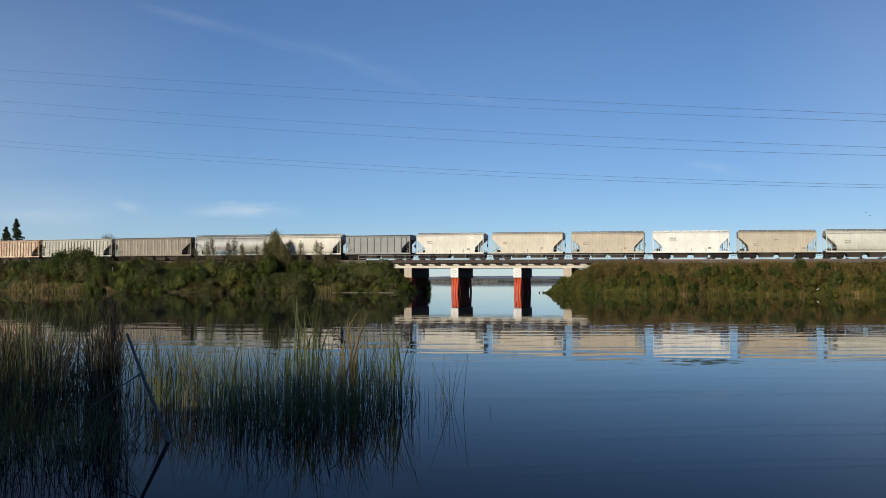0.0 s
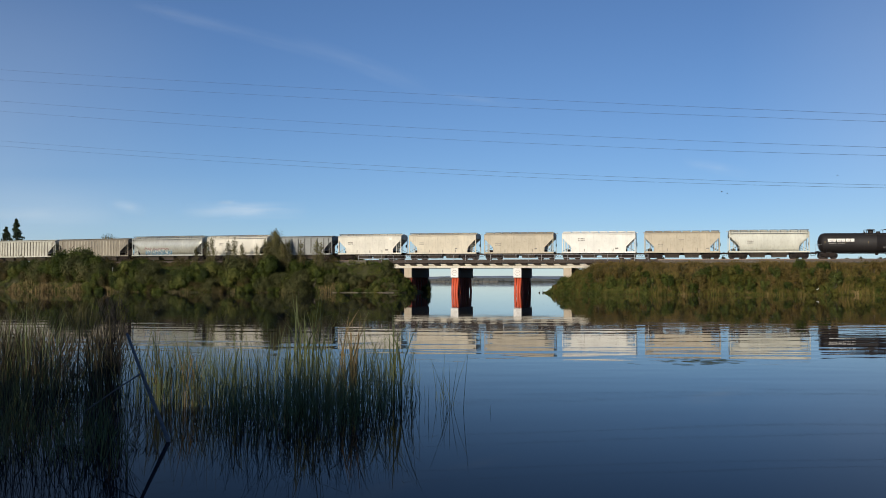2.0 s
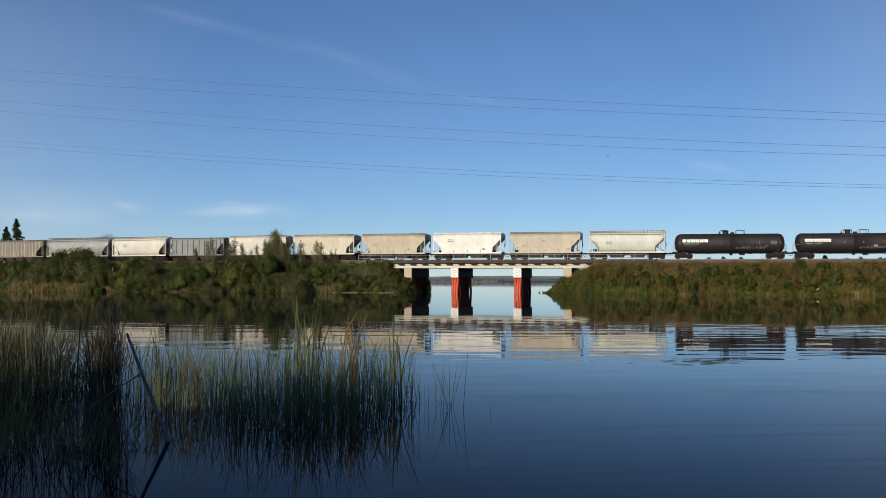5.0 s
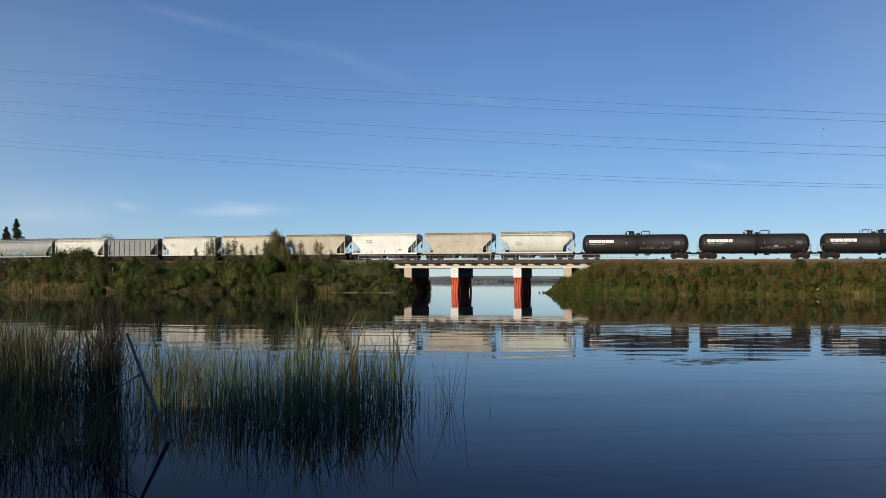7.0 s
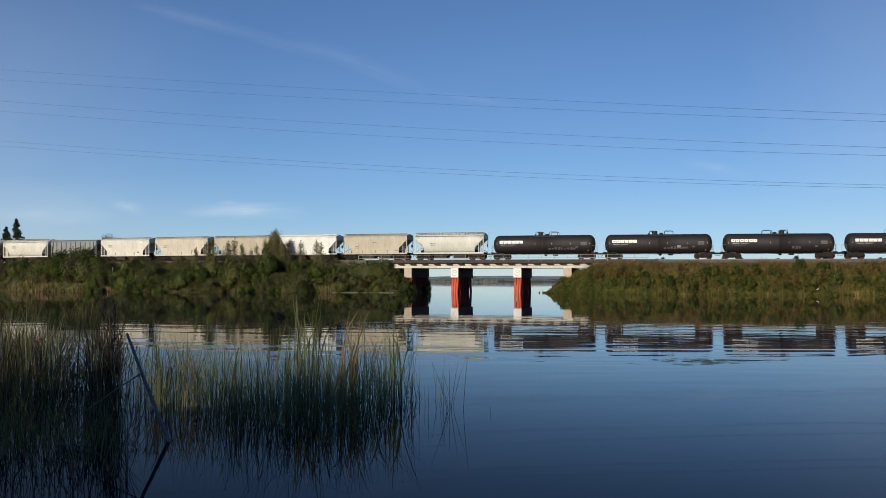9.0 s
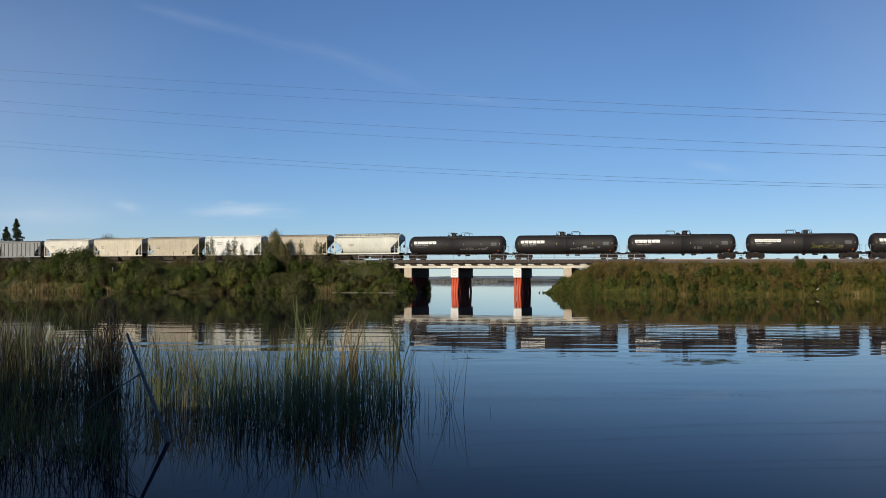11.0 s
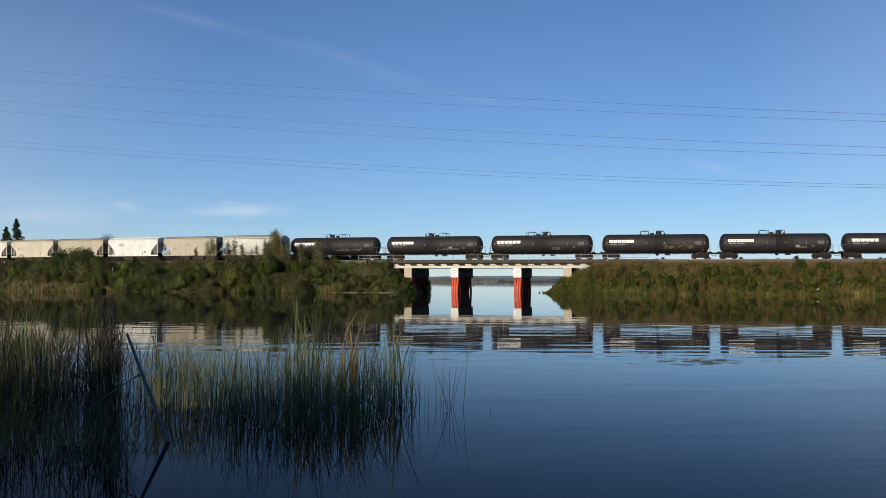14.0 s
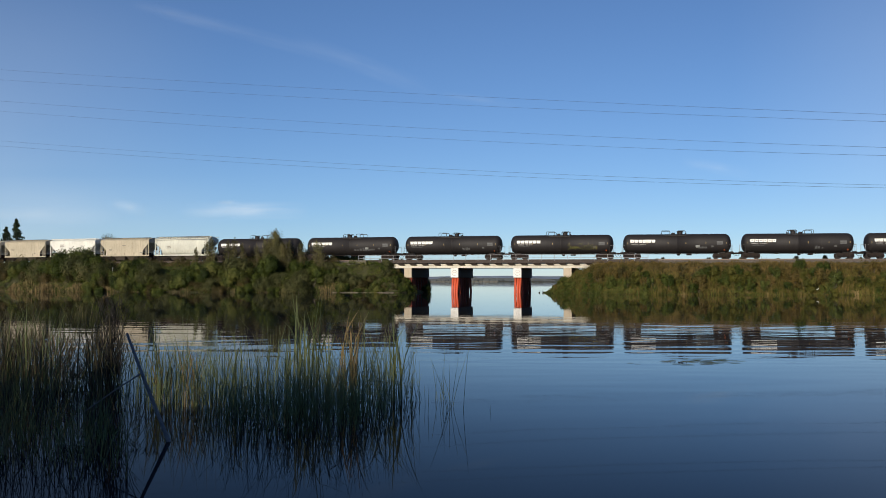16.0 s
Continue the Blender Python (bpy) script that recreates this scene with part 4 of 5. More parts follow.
def bush(name, label, category, seed, width, tall, leaves, size, material, **kw):
    root = tagged(new(name), label, category, "embankment shrubs")
    me, c = bush_mesh("crown", seed, width, tall, leaves, size, material, **kw)
    sh = Shape()
    for q in c[:7]:
        sh.tube([(q[0] * 0.12, q[1] * 0.12, -0.4), (q[0] * 0.5, q[1] * 0.5, q[2] * 0.5), tuple(q)], [0.05 + tall * 0.006, 0.035, 0.012], 5)
    part("stems", sh, M_BARK, root)
    part("crown", me, None, root)
    return root

def place(kind, x, y, scale, turn, z=None):
    m = pose(x, y, (ground_z(x, y) - 0.1) if z is None else z, 0, 0, turn)
    ob = copy_thing(kind, m)
    ob.scale = (scale,) * 3
    return ob

WILLOWS = [bush("willow_shrub", ("green leafy willow shrub on the railway bank", "yellow-green leafy willow shrub on the bank", "grey-green willow shrub on the railway bank", "dark green leafy willow shrub on the bank", "brownish autumn shrub on the railway bank")[i], "shrub", 20 + i, 3.6 + 0.5 * (i % 3), 2.4 + 0.35 * (i % 4), 8200, 0.155, (M_LEAF, M_LEAF3, M_LEAF4, M_LEAF, M_LEAF5)[i], lobes=9 + 2 * i) for i in range(5)]
def poplar(tall, width, seed, twigs, per, size):
    """A young poplar: a straight stem, rising branches and loose leaves along their outer part."""
    root = tagged(new("poplar_sapling"), "slender olive-green poplar sapling on the bank", "sapling", "embankment saplings")
    g = np.random.default_rng(seed)
    sh = Shape().tube([(0, 0, -0.4), (0.05, 0, tall * 0.5), (0, 0.03, tall * 0.97)], [0.05, 0.035, 0.008], 6)
    pts = [np.stack([g.normal(0, 0.06, per), g.normal(0, 0.06, per), tall * g.uniform(0.82, 1.0, per)], 1)]
    for i in range(twigs):
        z = tall * (0.06 + 0.80 * (i + g.uniform(0, 1)) / twigs)
        r = width / 2 * min(1.0, 1.7 * (1 - z / tall)) * g.uniform(0.45, 1.05) + 0.06
        a = g.uniform(0, 2 * math.pi)
        tip = np.array([math.cos(a) * r, math.sin(a) * r, z + r * g.uniform(0.6, 1.3)])
        sh.tube([(0.03, 0, z), tuple(np.array([tip[0] * 0.5, tip[1] * 0.5, z + (tip[2] - z) * 0.4])), tuple(tip)], [0.014, 0.010, 0.004], 4)
        q = g.uniform(0.15, 1.05, per)[:, None]
        pts.append(np.array([0, 0, z]) + (tip - np.array([0, 0, z])) * q + g.normal(0, 0.10 + 0.05 * width, (per, 3)))
    part("stems", sh, M_BARK, root)
    pts = np.concatenate(pts)
    v, f = leaf_quads(g, pts, size, 0.5, pts * np.array([1, 1, 0]) + np.array([0, -0.3, 0.25]))
    part("crown", soup("crown", v, f, M_LEAF2), None, root)
    return root
BIG_POPLAR = poplar(7.9, 4.0, 60, 96, 64, 0.15)
for k, (s, n, sc) in enumerate(((-27.3, -6.5, 0.95), (-26.1, -6.4, 0.66), (-28.6, -6.6, 0.70), (-27.6, -5.8, 0.74))):
    p = on_track(s, n)
    if k:
        place(BIG_POPLAR, p.x, p.y, sc, 80 * k)
    else:
        BIG_POPLAR.matrix_basis = pose(p.x, p.y, ground_z(p.x, p.y) - 0.1) @ Matrix.Scale(sc, 4)
SPIRES = [poplar(5.3, 1.7, 41 + i, 38, 26, 0.125) for i in range(3)]
LUSH = bush("leafy_bush", "low bright green leafy bush at the water's edge", "bush", 33, 4.0, 2.3, 8000, 0.15, M_GRASS, lobes=13)
rng = random.Random(5)
def shrub_at(k, s, n, sc):
    p = on_track(s, n)
    place(LUSH if k == 99 else WILLOWS[k % 5], p.x, p.y, sc, rng.uniform(0, 360))
for k in range(150):
    s = rng.uniform(-90, -8.0)
    reach = float(bank_near(np.array([s]))[0])
    f = rng.uniform(0.0, 1.0)
    if s < -60 and f > 0.62:
        f *= 0.6
    elif s > -60 and k % 2:
        f = 0.55 + 0.45 * f
    n = -(5.0 + (reach - 5.0) * f)
    shrub_at(k, s, n, rng.uniform(0.55, 1.0) * (0.72 if n > -7 else 1.05) * (1.0 if s < -17 else 0.68))
for k, (s, n, sc) in enumerate(((-69.5, -9, 1.65), (-66.4, -9, 1.65), (-72.5, -9, 1.5), (-63.5, -9, 1.5), (-75.5, -9, 1.25), (-67, -7, 1.5), (-70.5, -7.5, 1.5), (-61.2, -9, 1.25),
                                (-19, -9, 1.1), (-36, -10, 1.35), (-44, -10, 1.25), (-50, -10, 1.2), (-27, -9, 1.35), (-33, -9.5, 1.3), (-39.5, -9, 1.3))):
    shrub_at((3, 2, 0, 3, 2, 3, 0, 2, 3, 1, 0, 2, 3, 2, 1)[k], s, n, sc)
for k, s, n, sc in ((1, -31.1, -11.5, 1.3), (1, -32.3, -11.0, 1.0), (2, -20.3, -12.2, 1.1), (2, -21.3, -11.6, 0.9), (1, -41.4, -11.8, 1.25), (1, -14.0, -9.0, 0.7)):
    shrub_at(k, s, n, sc)
for k in range(14):
    shrub_at(k, -9.0 + 0.36 * k, -3.9 - 0.8 * (k % 5), 0.30 + 0.05 * (k % 3))
for k in range(9):
    shrub_at(k, -8.6 + 0.45 * k, -4.7 - 0.3 * (k % 3), 0.46 - 0.02 * k)
for k in range(38):
    shrub_at(k, -90 + 1.95 * k, 4.6 + 1.2 * (k % 2), 0.72 + 0.08 * (k % 3))
for k in range(10):
    shrub_at(k, -9.4 + 0.55 * k, -2.2 - 0.75 * (k % 3), 0.62 - 0.02 * k)
for k in range(9):
    shrub_at(k, -4.4 - 0.6 * k, 4.0 + 1.3 * (k % 4), 0.6)
for k, (s, n, sc) in enumerate(((-25.4, -6.5, 1.0), (-29.4, -6.5, 1.1), (-40.8, -6.5, 1.15), (-39.8, -6.5, 1.2), (-36.4, -6.5, 1.05),
                                (-35.2, -6.5, 1.12), (-33.8, -6.5, 0.95), (-24.8, -6.5, 1.1), (-22.7, -6.5, 1.1), (-19.8, -6.5, 1.12), (-19.0, -6.5, 1.05), (-31.0, -6.5, 0.95), (-43.0, -6.5, 0.9))):
    p = on_track(s, n)
    place(SPIRES[k % 3], p.x, p.y, sc, s * 37 % 360)
BANK_KINDS = [bush("bank_shrub", lab, "shrub", 140 + i, 1.9, 1.9 + 0.15 * (i % 3), 2600, 0.125, mm, lobes=11 + i, spire=0.35) for i, (lab, mm) in enumerate((
    ("olive-green leafy shrub on the grassy bank", M_HERB), ("brown autumn shrub on the grassy bank", M_WEED), ("green leafy shrub on the grassy bank", M_LEAF3),
    ("dark green leafy shrub on the grassy bank", M_LEAF), ("rusty brown leafy shrub on the grassy bank", M_LEAF5), ("bright green leafy shrub by the water", M_GRASS)))]
for i in range(41):
    for j in range(6):
        s = 19.5 + 1.55 * i + rng.uniform(-0.7, 0.7)
        reach = float(bank_near(np.array([s]))[0])
        f = (j + rng.uniform(0.1, 0.9)) / 6
        n = -(6.0 + (reach - 6.6) * f)
        patch = math.sin(s * 0.55 + 2.0 * math.sin(n * 0.4)) + rng.uniform(-0.8, 0.8)
        if f < 0.25:
            k = 4 if patch > 0.9 else 1
        elif f < 0.6:
            k = 3 if patch > 1.1 else (0 if patch > 0.1 else (1 if patch > -1.1 else 4))
        else:
            k = 5 if patch < -1.2 else (2 if patch < -0.5 else (0 if patch < 0.6 else (1 if patch < 1.1 else 3)))
        sc = rng.choice((0.5, 0.65, 0.8, 1.0, 1.25)) * rng.uniform(0.9, 1.1) * (0.30 + 0.8 * min(1.0, max(0.0, f) * 1.6))
        sc *= min(1.0, max(0.45, (s - 15.0) / 12))
        if n < -5.5:
            p = on_track(s, n)
            place(BANK_KINDS[k], p.x, p.y, sc, rng.uniform(0, 360))
for k in range(34):
    s = 33 + 1.5 * k + rng.uniform(-0.7, 0.7)
    p = on_track(s, rng.uniform(4.8, 7.0))
    place(BANK_KINDS[(1, 3, 4, 0)[k % 4]], p.x, p.y, rng.choice((0.35, 0.45, 0.55, 0.7)) * (1.0 if s > 52 else 0.8), rng.uniform(0, 360))
for k, (s, n, sc) in enumerate(((18.9, -3.1, 0.34), (18.0, -3.0, 0.30), (19.5, -3.4, 0.38), (18.6, -3.8, 0.32), (19.8, -4.8, 0.38), (21.0, -3.2, 0.55), (20.4, -3.0, 0.5), (21.6, -6.0, 0.42), (22.8, -4.5, 0.46), (20.6, 1.0, 0.55), (24.5, -7, 0.40), (26, -9, 0.42))):
    shrub_at(99, s, n, sc * 1.05)
for k, (s, n, sc) in enumerate(((41.0, -15, 0.62), (42.5, -12, 0.7), (44.0, -16, 0.55), (55.0, -8.5, 0.62), (56.5, -10.5, 0.72), (58.0, -9.0, 0.6), (59.0, -14, 0.6), (62.0, -16, 0.5), (73.5, -12, 0.72), (75.0, -9, 0.6), (76.5, -13, 0.7), (78.0, -10, 0.62))):
    shrub_at(3 * (k % 2), s, n, sc)
p = on_track(33.5, -18.0)
LUSH.matrix_basis = pose(p.x, p.y, ground_z(p.x, p.y) - 0.1) @ Matrix.Scale(0.4, 4)
for ob in WILLOWS + SPIRES + BANK_KINDS:
    p = on_track(rng.uniform(-112, -100), -8)
    ob.matrix_basis = pose(p.x, p.y, ground_z(p.x, p.y) - 0.1)

def blades(rng, x, y, z, tall, wide, lean=0.25):
    """Upright bent blades as two quads each."""
    n = len(x)
    a = rng.uniform(0, 2 * math.pi, n)
    h = tall * rng.uniform(0.55, 1.15, n)
    la = rng.uniform(0, 2 * math.pi, n)
    lx, ly = np.cos(la) * lean * h * rng.uniform(0.2, 1, n), np.sin(la) * lean * h * rng.uniform(0.2, 1, n)
    wx, wy = np.cos(a) * wide, np.sin(a) * wide
    b = np.stack([x, y, z], 1)
    side = np.stack([wx, wy, np.zeros(n)], 1)
    m = b + np.stack([lx * 0.35, ly * 0.35, h * 0.55], 1)
    t = b + np.stack([lx, ly, h], 1)
    v = np.stack([b - side, b + side, m + side * 0.8, m - side * 0.8, t + side * 0.12, t - side * 0.12], 1).reshape(-1, 3)
    f = [q for i in range(n) for q in ((6 * i, 6 * i + 1, 6 * i + 2, 6 * i + 3), (6 * i + 3, 6 * i + 2, 6 * i + 4, 6 * i + 5))]
    return v, f

def bank_cover(name, label, s0, s1, n_lo, n_hi, count, tall, wide, material, seed, rel=False):
    g = np.random.default_rng(seed)
    s = g.uniform(s0, s1, count)
    near = bank_near(s)
    n = -(near + g.uniform(n_lo, n_hi, count)) if rel else -g.uniform(n_lo, n_hi, count) * near
    a = TH0 + KAP * s
    x = (np.sin(a) - math.sin(TH0)) / KAP + n * np.sin(a)
    y = D0 + (np.cos(a) - math.cos(TH0)) / KAP + n * np.cos(a)
    z = height(x, y)
    keep = z > -0.3
    x, y, z = x[keep], y[keep], z[keep]
    patch = 0.75 + 0.35 * np.sin(x * 0.7 + 1.7 * np.sin(y * 0.45)) + 0.2 * np.sin(x * 1.9)
    v, f = blades(g, x, y, z - 0.05, tall * patch, wide)
    tagged(new(name, soup(name, v, f, material)), label, "plants", kind="stuff")

def forbs(name, label, s0, s1, lo, hi, clumps, leaves, spread, tall, size, material, seed):
    """Low leafy plants in clumps over a stretch of the bank."""
    g = np.random.default_rng(seed)
    s = g.uniform(s0, s1, clumps)
    near = bank_near(s)
    n = -(3.4 + (near - 3.8) * g.uniform(lo, hi, clumps))
    a = TH0 + KAP * s
    x = (np.sin(a) - math.sin(TH0)) / KAP + n * np.sin(a)
    y = D0 + (np.cos(a) - math.cos(TH0)) / KAP + n * np.cos(a)
    z = height(x, y)
    k = np.repeat(np.nonzero(z > -0.2)[0], leaves)
    h = tall * g.uniform(0.5, 1.2, clumps) * (0.72 + 0.38 * np.sin(x * 0.9 + 1.6 * np.sin(y * 0.7)) + 0.22 * np.sin(x * 2.3 + y))
    q = g.normal(size=(len(k), 3)) * np.array([spread, spread, 0])
    up = g.uniform(0.0, 1.0, len(k)) ** 0.8
    q *= (1.25 - 0.7 * up)[:, None]
    pts = np.stack([x[k], y[k], z[k]], 1) + q
    pts[:, 2] += up * h[k]
    q[:, 2] = 0.25 + 0.35 * up
    v, f = leaf_quads(g, pts, size * 1.45, 1.2, q + np.array([-0.12, -0.30, 0.18]), 0.17)
    tagged(new(name, soup(name, v, f, material)), label, "plants", kind="stuff")

forbs("weeds", "brown and olive autumn weeds high on the embankment", 16, 118, 0.09, 0.6, 3000, 30, 0.26, 0.55, 0.13, M_WEED, 21)
forbs("leafy_weeds", "green leafy weeds low on the embankment", 16, 118, 0.40, 1.08, 3000, 30, 0.30, 0.6, 0.13, M_HERB, 22)
forbs("leafy_weeds", "green leafy weeds among the shrubs", -130, -2, -0.03, 1.12, 6000, 26, 0.34, 0.8, 0.15, M_LEAF, 23)
forbs("thicket", "brown leafy thicket along the top of the bank", -130, -17, 0.02, 0.16, 1500, 30, 0.30, 1.35, 0.17, M_LEAF5, 24)
forbs("thicket", "brown weeds along the shoulder of the bank", 17, 118, 0.04, 0.13, 1300, 30, 0.22, 0.42, 0.12, M_WEED, 27)
forbs("grass_tufts", "bright green grass tufts at the water's edge", 16.5, 34, 0.5, 1.12, 1100, 34, 0.3, 0.6, 0.15, M_GRASS, 25)
forbs("grass_tufts", "bright green grass tufts at the water's edge", 34, 118, 0.86, 1.1, 900, 26, 0.3, 0.55, 0.15, M_GRASS, 26)
bank_cover("weeds", "brown grass among weeds on the embankment", 17, 90, 0.30, 0.97, 24000, 1.15, 0.022, M_WEED, 1)
bank_cover("grass", "olive green grass low on the embankment", 16.5, 90, 0.45, 1.0, 22000, 1.05, 0.022, M_HERB, 6)
bank_cover("weeds", "brown grass among the shrubs", -130, -60, 0.3, 1.0, 2600, 0.6, 0.035, M_WEED, 2)
bank_cover("reed_fringe", "straw-coloured reeds along the water's edge", -130, -56, -2.2, 0.4, 7500, 1.2, 0.04, M_STRAW, 3, rel=True)
bank_cover("reed_fringe", "straw-coloured reeds along the water's edge", -58, -12, -1.5, -0.15, 1100, 1.15, 0.035, M_STRAW, 5, rel=True)
bank_cover("reed_fringe", "straw-coloured and green reeds along the water's edge", 18, 115, -2.4, -0.6, 420, 0.7, 0.04, M_STRAW, 4, rel=True)
bank_cover("reed_fringe", "green grass along the water's edge", 17, 115, -2.7, -0.6, 4200, 0.75, 0.035, M_HERB, 7, rel=True)
bank_cover("reed_fringe", "tall straw-coloured reeds along the water's edge", -24, -14.0, -1.3, -0.1, 240, 1.25, 0.03, M_STRAW, 8, rel=True)

for k, s in enumerate((38.5, 46.9, 53.5, 60.1)):
    bank_cover("reed_fringe", "small straw-coloured reed tuft at the water's edge", s - 0.5, s + 0.5, -1.9, -0.7, 60, 1.05, 0.035, M_STRAW, 70 + k, rel=True)

# ======== spruces behind the train ========
def spruce(tall, seed):
    root = tagged(new("spruce_tree"), "dark spruce tree behind the railway line", "tree", "spruces")
    g = np.random.default_rng(seed)
    part("trunk", Shape().tube([(0, 0, -0.5), (0, 0, tall * 0.6), (0, 0, tall)], [0.22, 0.12, 0.02], 7), M_BARK, root)
    pts = []
    for z in np.arange(tall * 0.12, tall, 0.42):
        reach = ((1 - z / tall) * tall * 0.36 + 0.12) * (0.75 + 0.5 * abs(math.sin(z * 2.1 + seed)))
        for a in g.uniform(0, 2 * math.pi, 7):
            for r in np.linspace(0.15, 1, 7):
                r2 = r * reach * g.uniform(0.7, 1.15)
                pts.append((math.cos(a) * r2, math.sin(a) * r2, z - 0.30 * r2 + g.normal() * 0.07))
    v, f = leaf_quads(g, np.array(pts), 0.62, 0)
    part("crown", soup("crown", v, f, M_SPRUCE), None, root)
    return root
for x, y, h, sd in ((-102.3, 250, 16.4, 1), (-105.6, 252, 15.2, 2), (-109.5, 255, 14.0, 3)):
    t = spruce(h, sd)
    t.matrix_basis = pose(x, y, ground_z(x, y) - 0.3)
tree = bush("far_tree", "small leafy tree beyond the railway line", "tree", 77, 6.5, 14.2, 7000, 0.3, M_LEAF2, lobes=18)
tree.matrix_basis = pose(-80.5, 250, ground_z(-80.5, 250))

# ======== woods on the far shore ========
g = np.random.default_rng(11)
fx = g.uniform(-600, 190, 26000)
fy = g.uniform(1760, 2150, 26000)
fz = height(fx, fy)
ok = fz > 0.4
pts = np.stack([fx, fy, fz + g.uniform(0.2, 1.0, len(fx)) * (2.6 + 1.6 * np.sin(fx * 0.043) + 1.0 * np.sin(fx * 0.13 + 1)) * np.clip((200 - fx) / 90, 0.2, 1)], 1)[ok]
v, f = leaf_quads(g, pts, 3.0, 0.2, np.tile([0.0, -1.0, 0.35], (len(pts), 1)))
tagged(new("far_woods", soup("far_woods", v, f, M_FARWOOD)), "low woods on the far shore, haze in their colour", "woods", kind="stuff")

M_FARREED = leafy("far_reeds", [(0.0, (0.115, 0.112, 0.098)), (1.0, (0.145, 0.138, 0.115))], through=0.1)
# pale blue base colour paints the haze onto the ridge
M_FARRIDGE = plain("far_ridge_haze", (0.21, 0.25, 0.30), 1.0, var=0.12, scale=0.004)
x = np.linspace(-1900, 2300, 160)
crest = 15.5 + 2.2 * np.sin(x * 0.0021 + 0.6) + 1.2 * np.sin(x * 0.0083) + 0.5 * np.sin(x * 0.031)
rows = [[(a, 3300 + b, z) for b, z in ((0, -3), (120, c * 0.55), (320, c), (700, c * 0.3), (900, -3))] for a, c in zip(x, crest)]
tagged(part("far_ridge", Shape().grid(rows), M_FARRIDGE, smooth=True), "ridge beyond the far shore, blue haze in its colour", "ridge", kind="structure")
fx = g.uniform(-700, 90, 9000)
fy = 1500 + g.uniform(150, 330, 9000) - 60 * np.sin(fx * 0.004)
fz = height(fx, fy)
ok = (fz > -0.4) & (fz < 0.9)
v, f = leaf_quads(g, np.stack([fx, fy, fz + 0.5], 1)[ok], 2.2, 0.2, np.tile([0.0, -1.0, 0.5], (int(ok.sum()), 1)))
tagged(new("far_reeds", soup("far_reeds", v, f, M_FARREED)), "pale reeds along the far lake shore", "reeds", kind="stuff")

# ======== power lines ========
def wire(y_left, y_mid, y_right, off):
    """A sagging conductor that crosses from the far left to the near right."""
    c2 = (y_left + y_right - 2 * y_mid) / 2
    c1 = (y_right - y_left) / 2
    pts = []
    for u in np.linspace(-1.3, 1.3, 60):
        d = 330 - 115 * u + off
        up = y_mid + c1 * u + c2 * u * u
        pts.append((u * 784 / 1847 * d, d, EYE_Z + up * d))
    sh = Shape().tube(pts, 0.029, 5)
    tagged(part("power_line", sh, M_WIRE), "thin grey overhead power conductor", "power line", "power lines", "structure")
for yl, ym, yr, off in ((249, 299, 327.5, 0), (258, 307, 332.5, 3), (178, 228, 260.5, 0), (196, 246, 275, 5), (122, 167, 201.5, 0), (140, 183.5, 214.5, 5)):
    wire((497 - yl) / 1847, (497 - ym) / 1847, (497 - yr) / 1847, off)

# ======== foreground reeds, leaning pole, brush ========
def reed_bed(name, label, category, stems, material, seed, wide=0.006):
    """Thin tapering three-sided stems; stems: arrays x, y, height."""
    g = np.random.default_rng(seed)
    x, y, h = stems
    n = len(x)
    la = g.uniform(0, 2 * math.pi, n)
    lean = np.abs(g.normal(0, 0.42, n)) * h
    vs, fs = [], []
    for i in range(n):
        dx, dy = math.cos(la[i]) * lean[i], math.sin(la[i]) * lean[i]
        k = len(vs)
        for q, wq in ((0.0, 1.0), (0.5, 0.85), (0.85, 0.6), (1.0, 0.12)):
            cx, cy, cz = x[i] + dx * (0.3 * q + 0.7 * q * q), y[i] + dy * (0.3 * q + 0.7 * q * q), -0.25 + (h[i] + 0.25) * q
            for a in (0.3, 2.4, 4.5):
                vs.append((cx + math.cos(a + i) * wide * wq, cy + math.sin(a + i) * wide * wq, cz))
        for r in range(3):
            for c in range(3):
                fs.append((k + r * 3 + c, k + r * 3 + (c + 1) % 3, k + r * 3 + 3 + (c + 1) % 3, k + r * 3 + 3 + c))
    me = bpy.data.meshes.new(name)
    me.from_pydata(vs, [], fs)
    me.materials.append(material)
    return tagged(new(name, me), label, category, kind="stuff")

def bulrush_clumps(stems, material, seed, wide):
    """Countable stems: those that stand together are one clump, each stem a part of it."""
    g = np.random.default_rng(seed)
    clumps = {}
    for x, y, h in zip(*stems):
        key = (round(x / y / 0.009), round(y / 1.4))
        if key not in clumps:
            clumps[key] = tagged(new("bulrush_clump"), "thin green bulrush stems rising out of calm water", "bulrush", "bulrushes in the shallows")
            clumps[key].matrix_basis = pose(x, y, 0)
        root = clumps[key]
        turn, lean, rows = g.uniform(0, 2 * math.pi), min(0.5, abs(g.normal(0, 0.26))) * h, []
        for q, wq in ((0.0, 1.0), (0.35, 0.92), (0.6, 0.8), (0.85, 0.55), (1.0, 0.12)):
            out = lean * (0.45 * q + 0.55 * q * q)
            c = Vector((math.cos(turn) * out, math.sin(turn) * out, -0.25 + (h + 0.25) * q))
            rows.append([c + Vector((math.cos(a), math.sin(a), 0)) * wide * wq for a in (0.3, 1.9, 3.4, 5.0)])
        stem = part("stem", Shape().grid(rows, closed=True), material, root)
        stem.location = Vector((x, y, 0)) - root.matrix_basis.translation

def scatter(g, n, u0, u1, d0, d1, h0, h1):
    """Places spread over a wedge of the shallows: bearing (slope of x over y), distance and height."""
    d = g.uniform(d0, d1, n)
    return d * g.uniform(u0, u1, n), d, g.uniform(h0, h1, n)

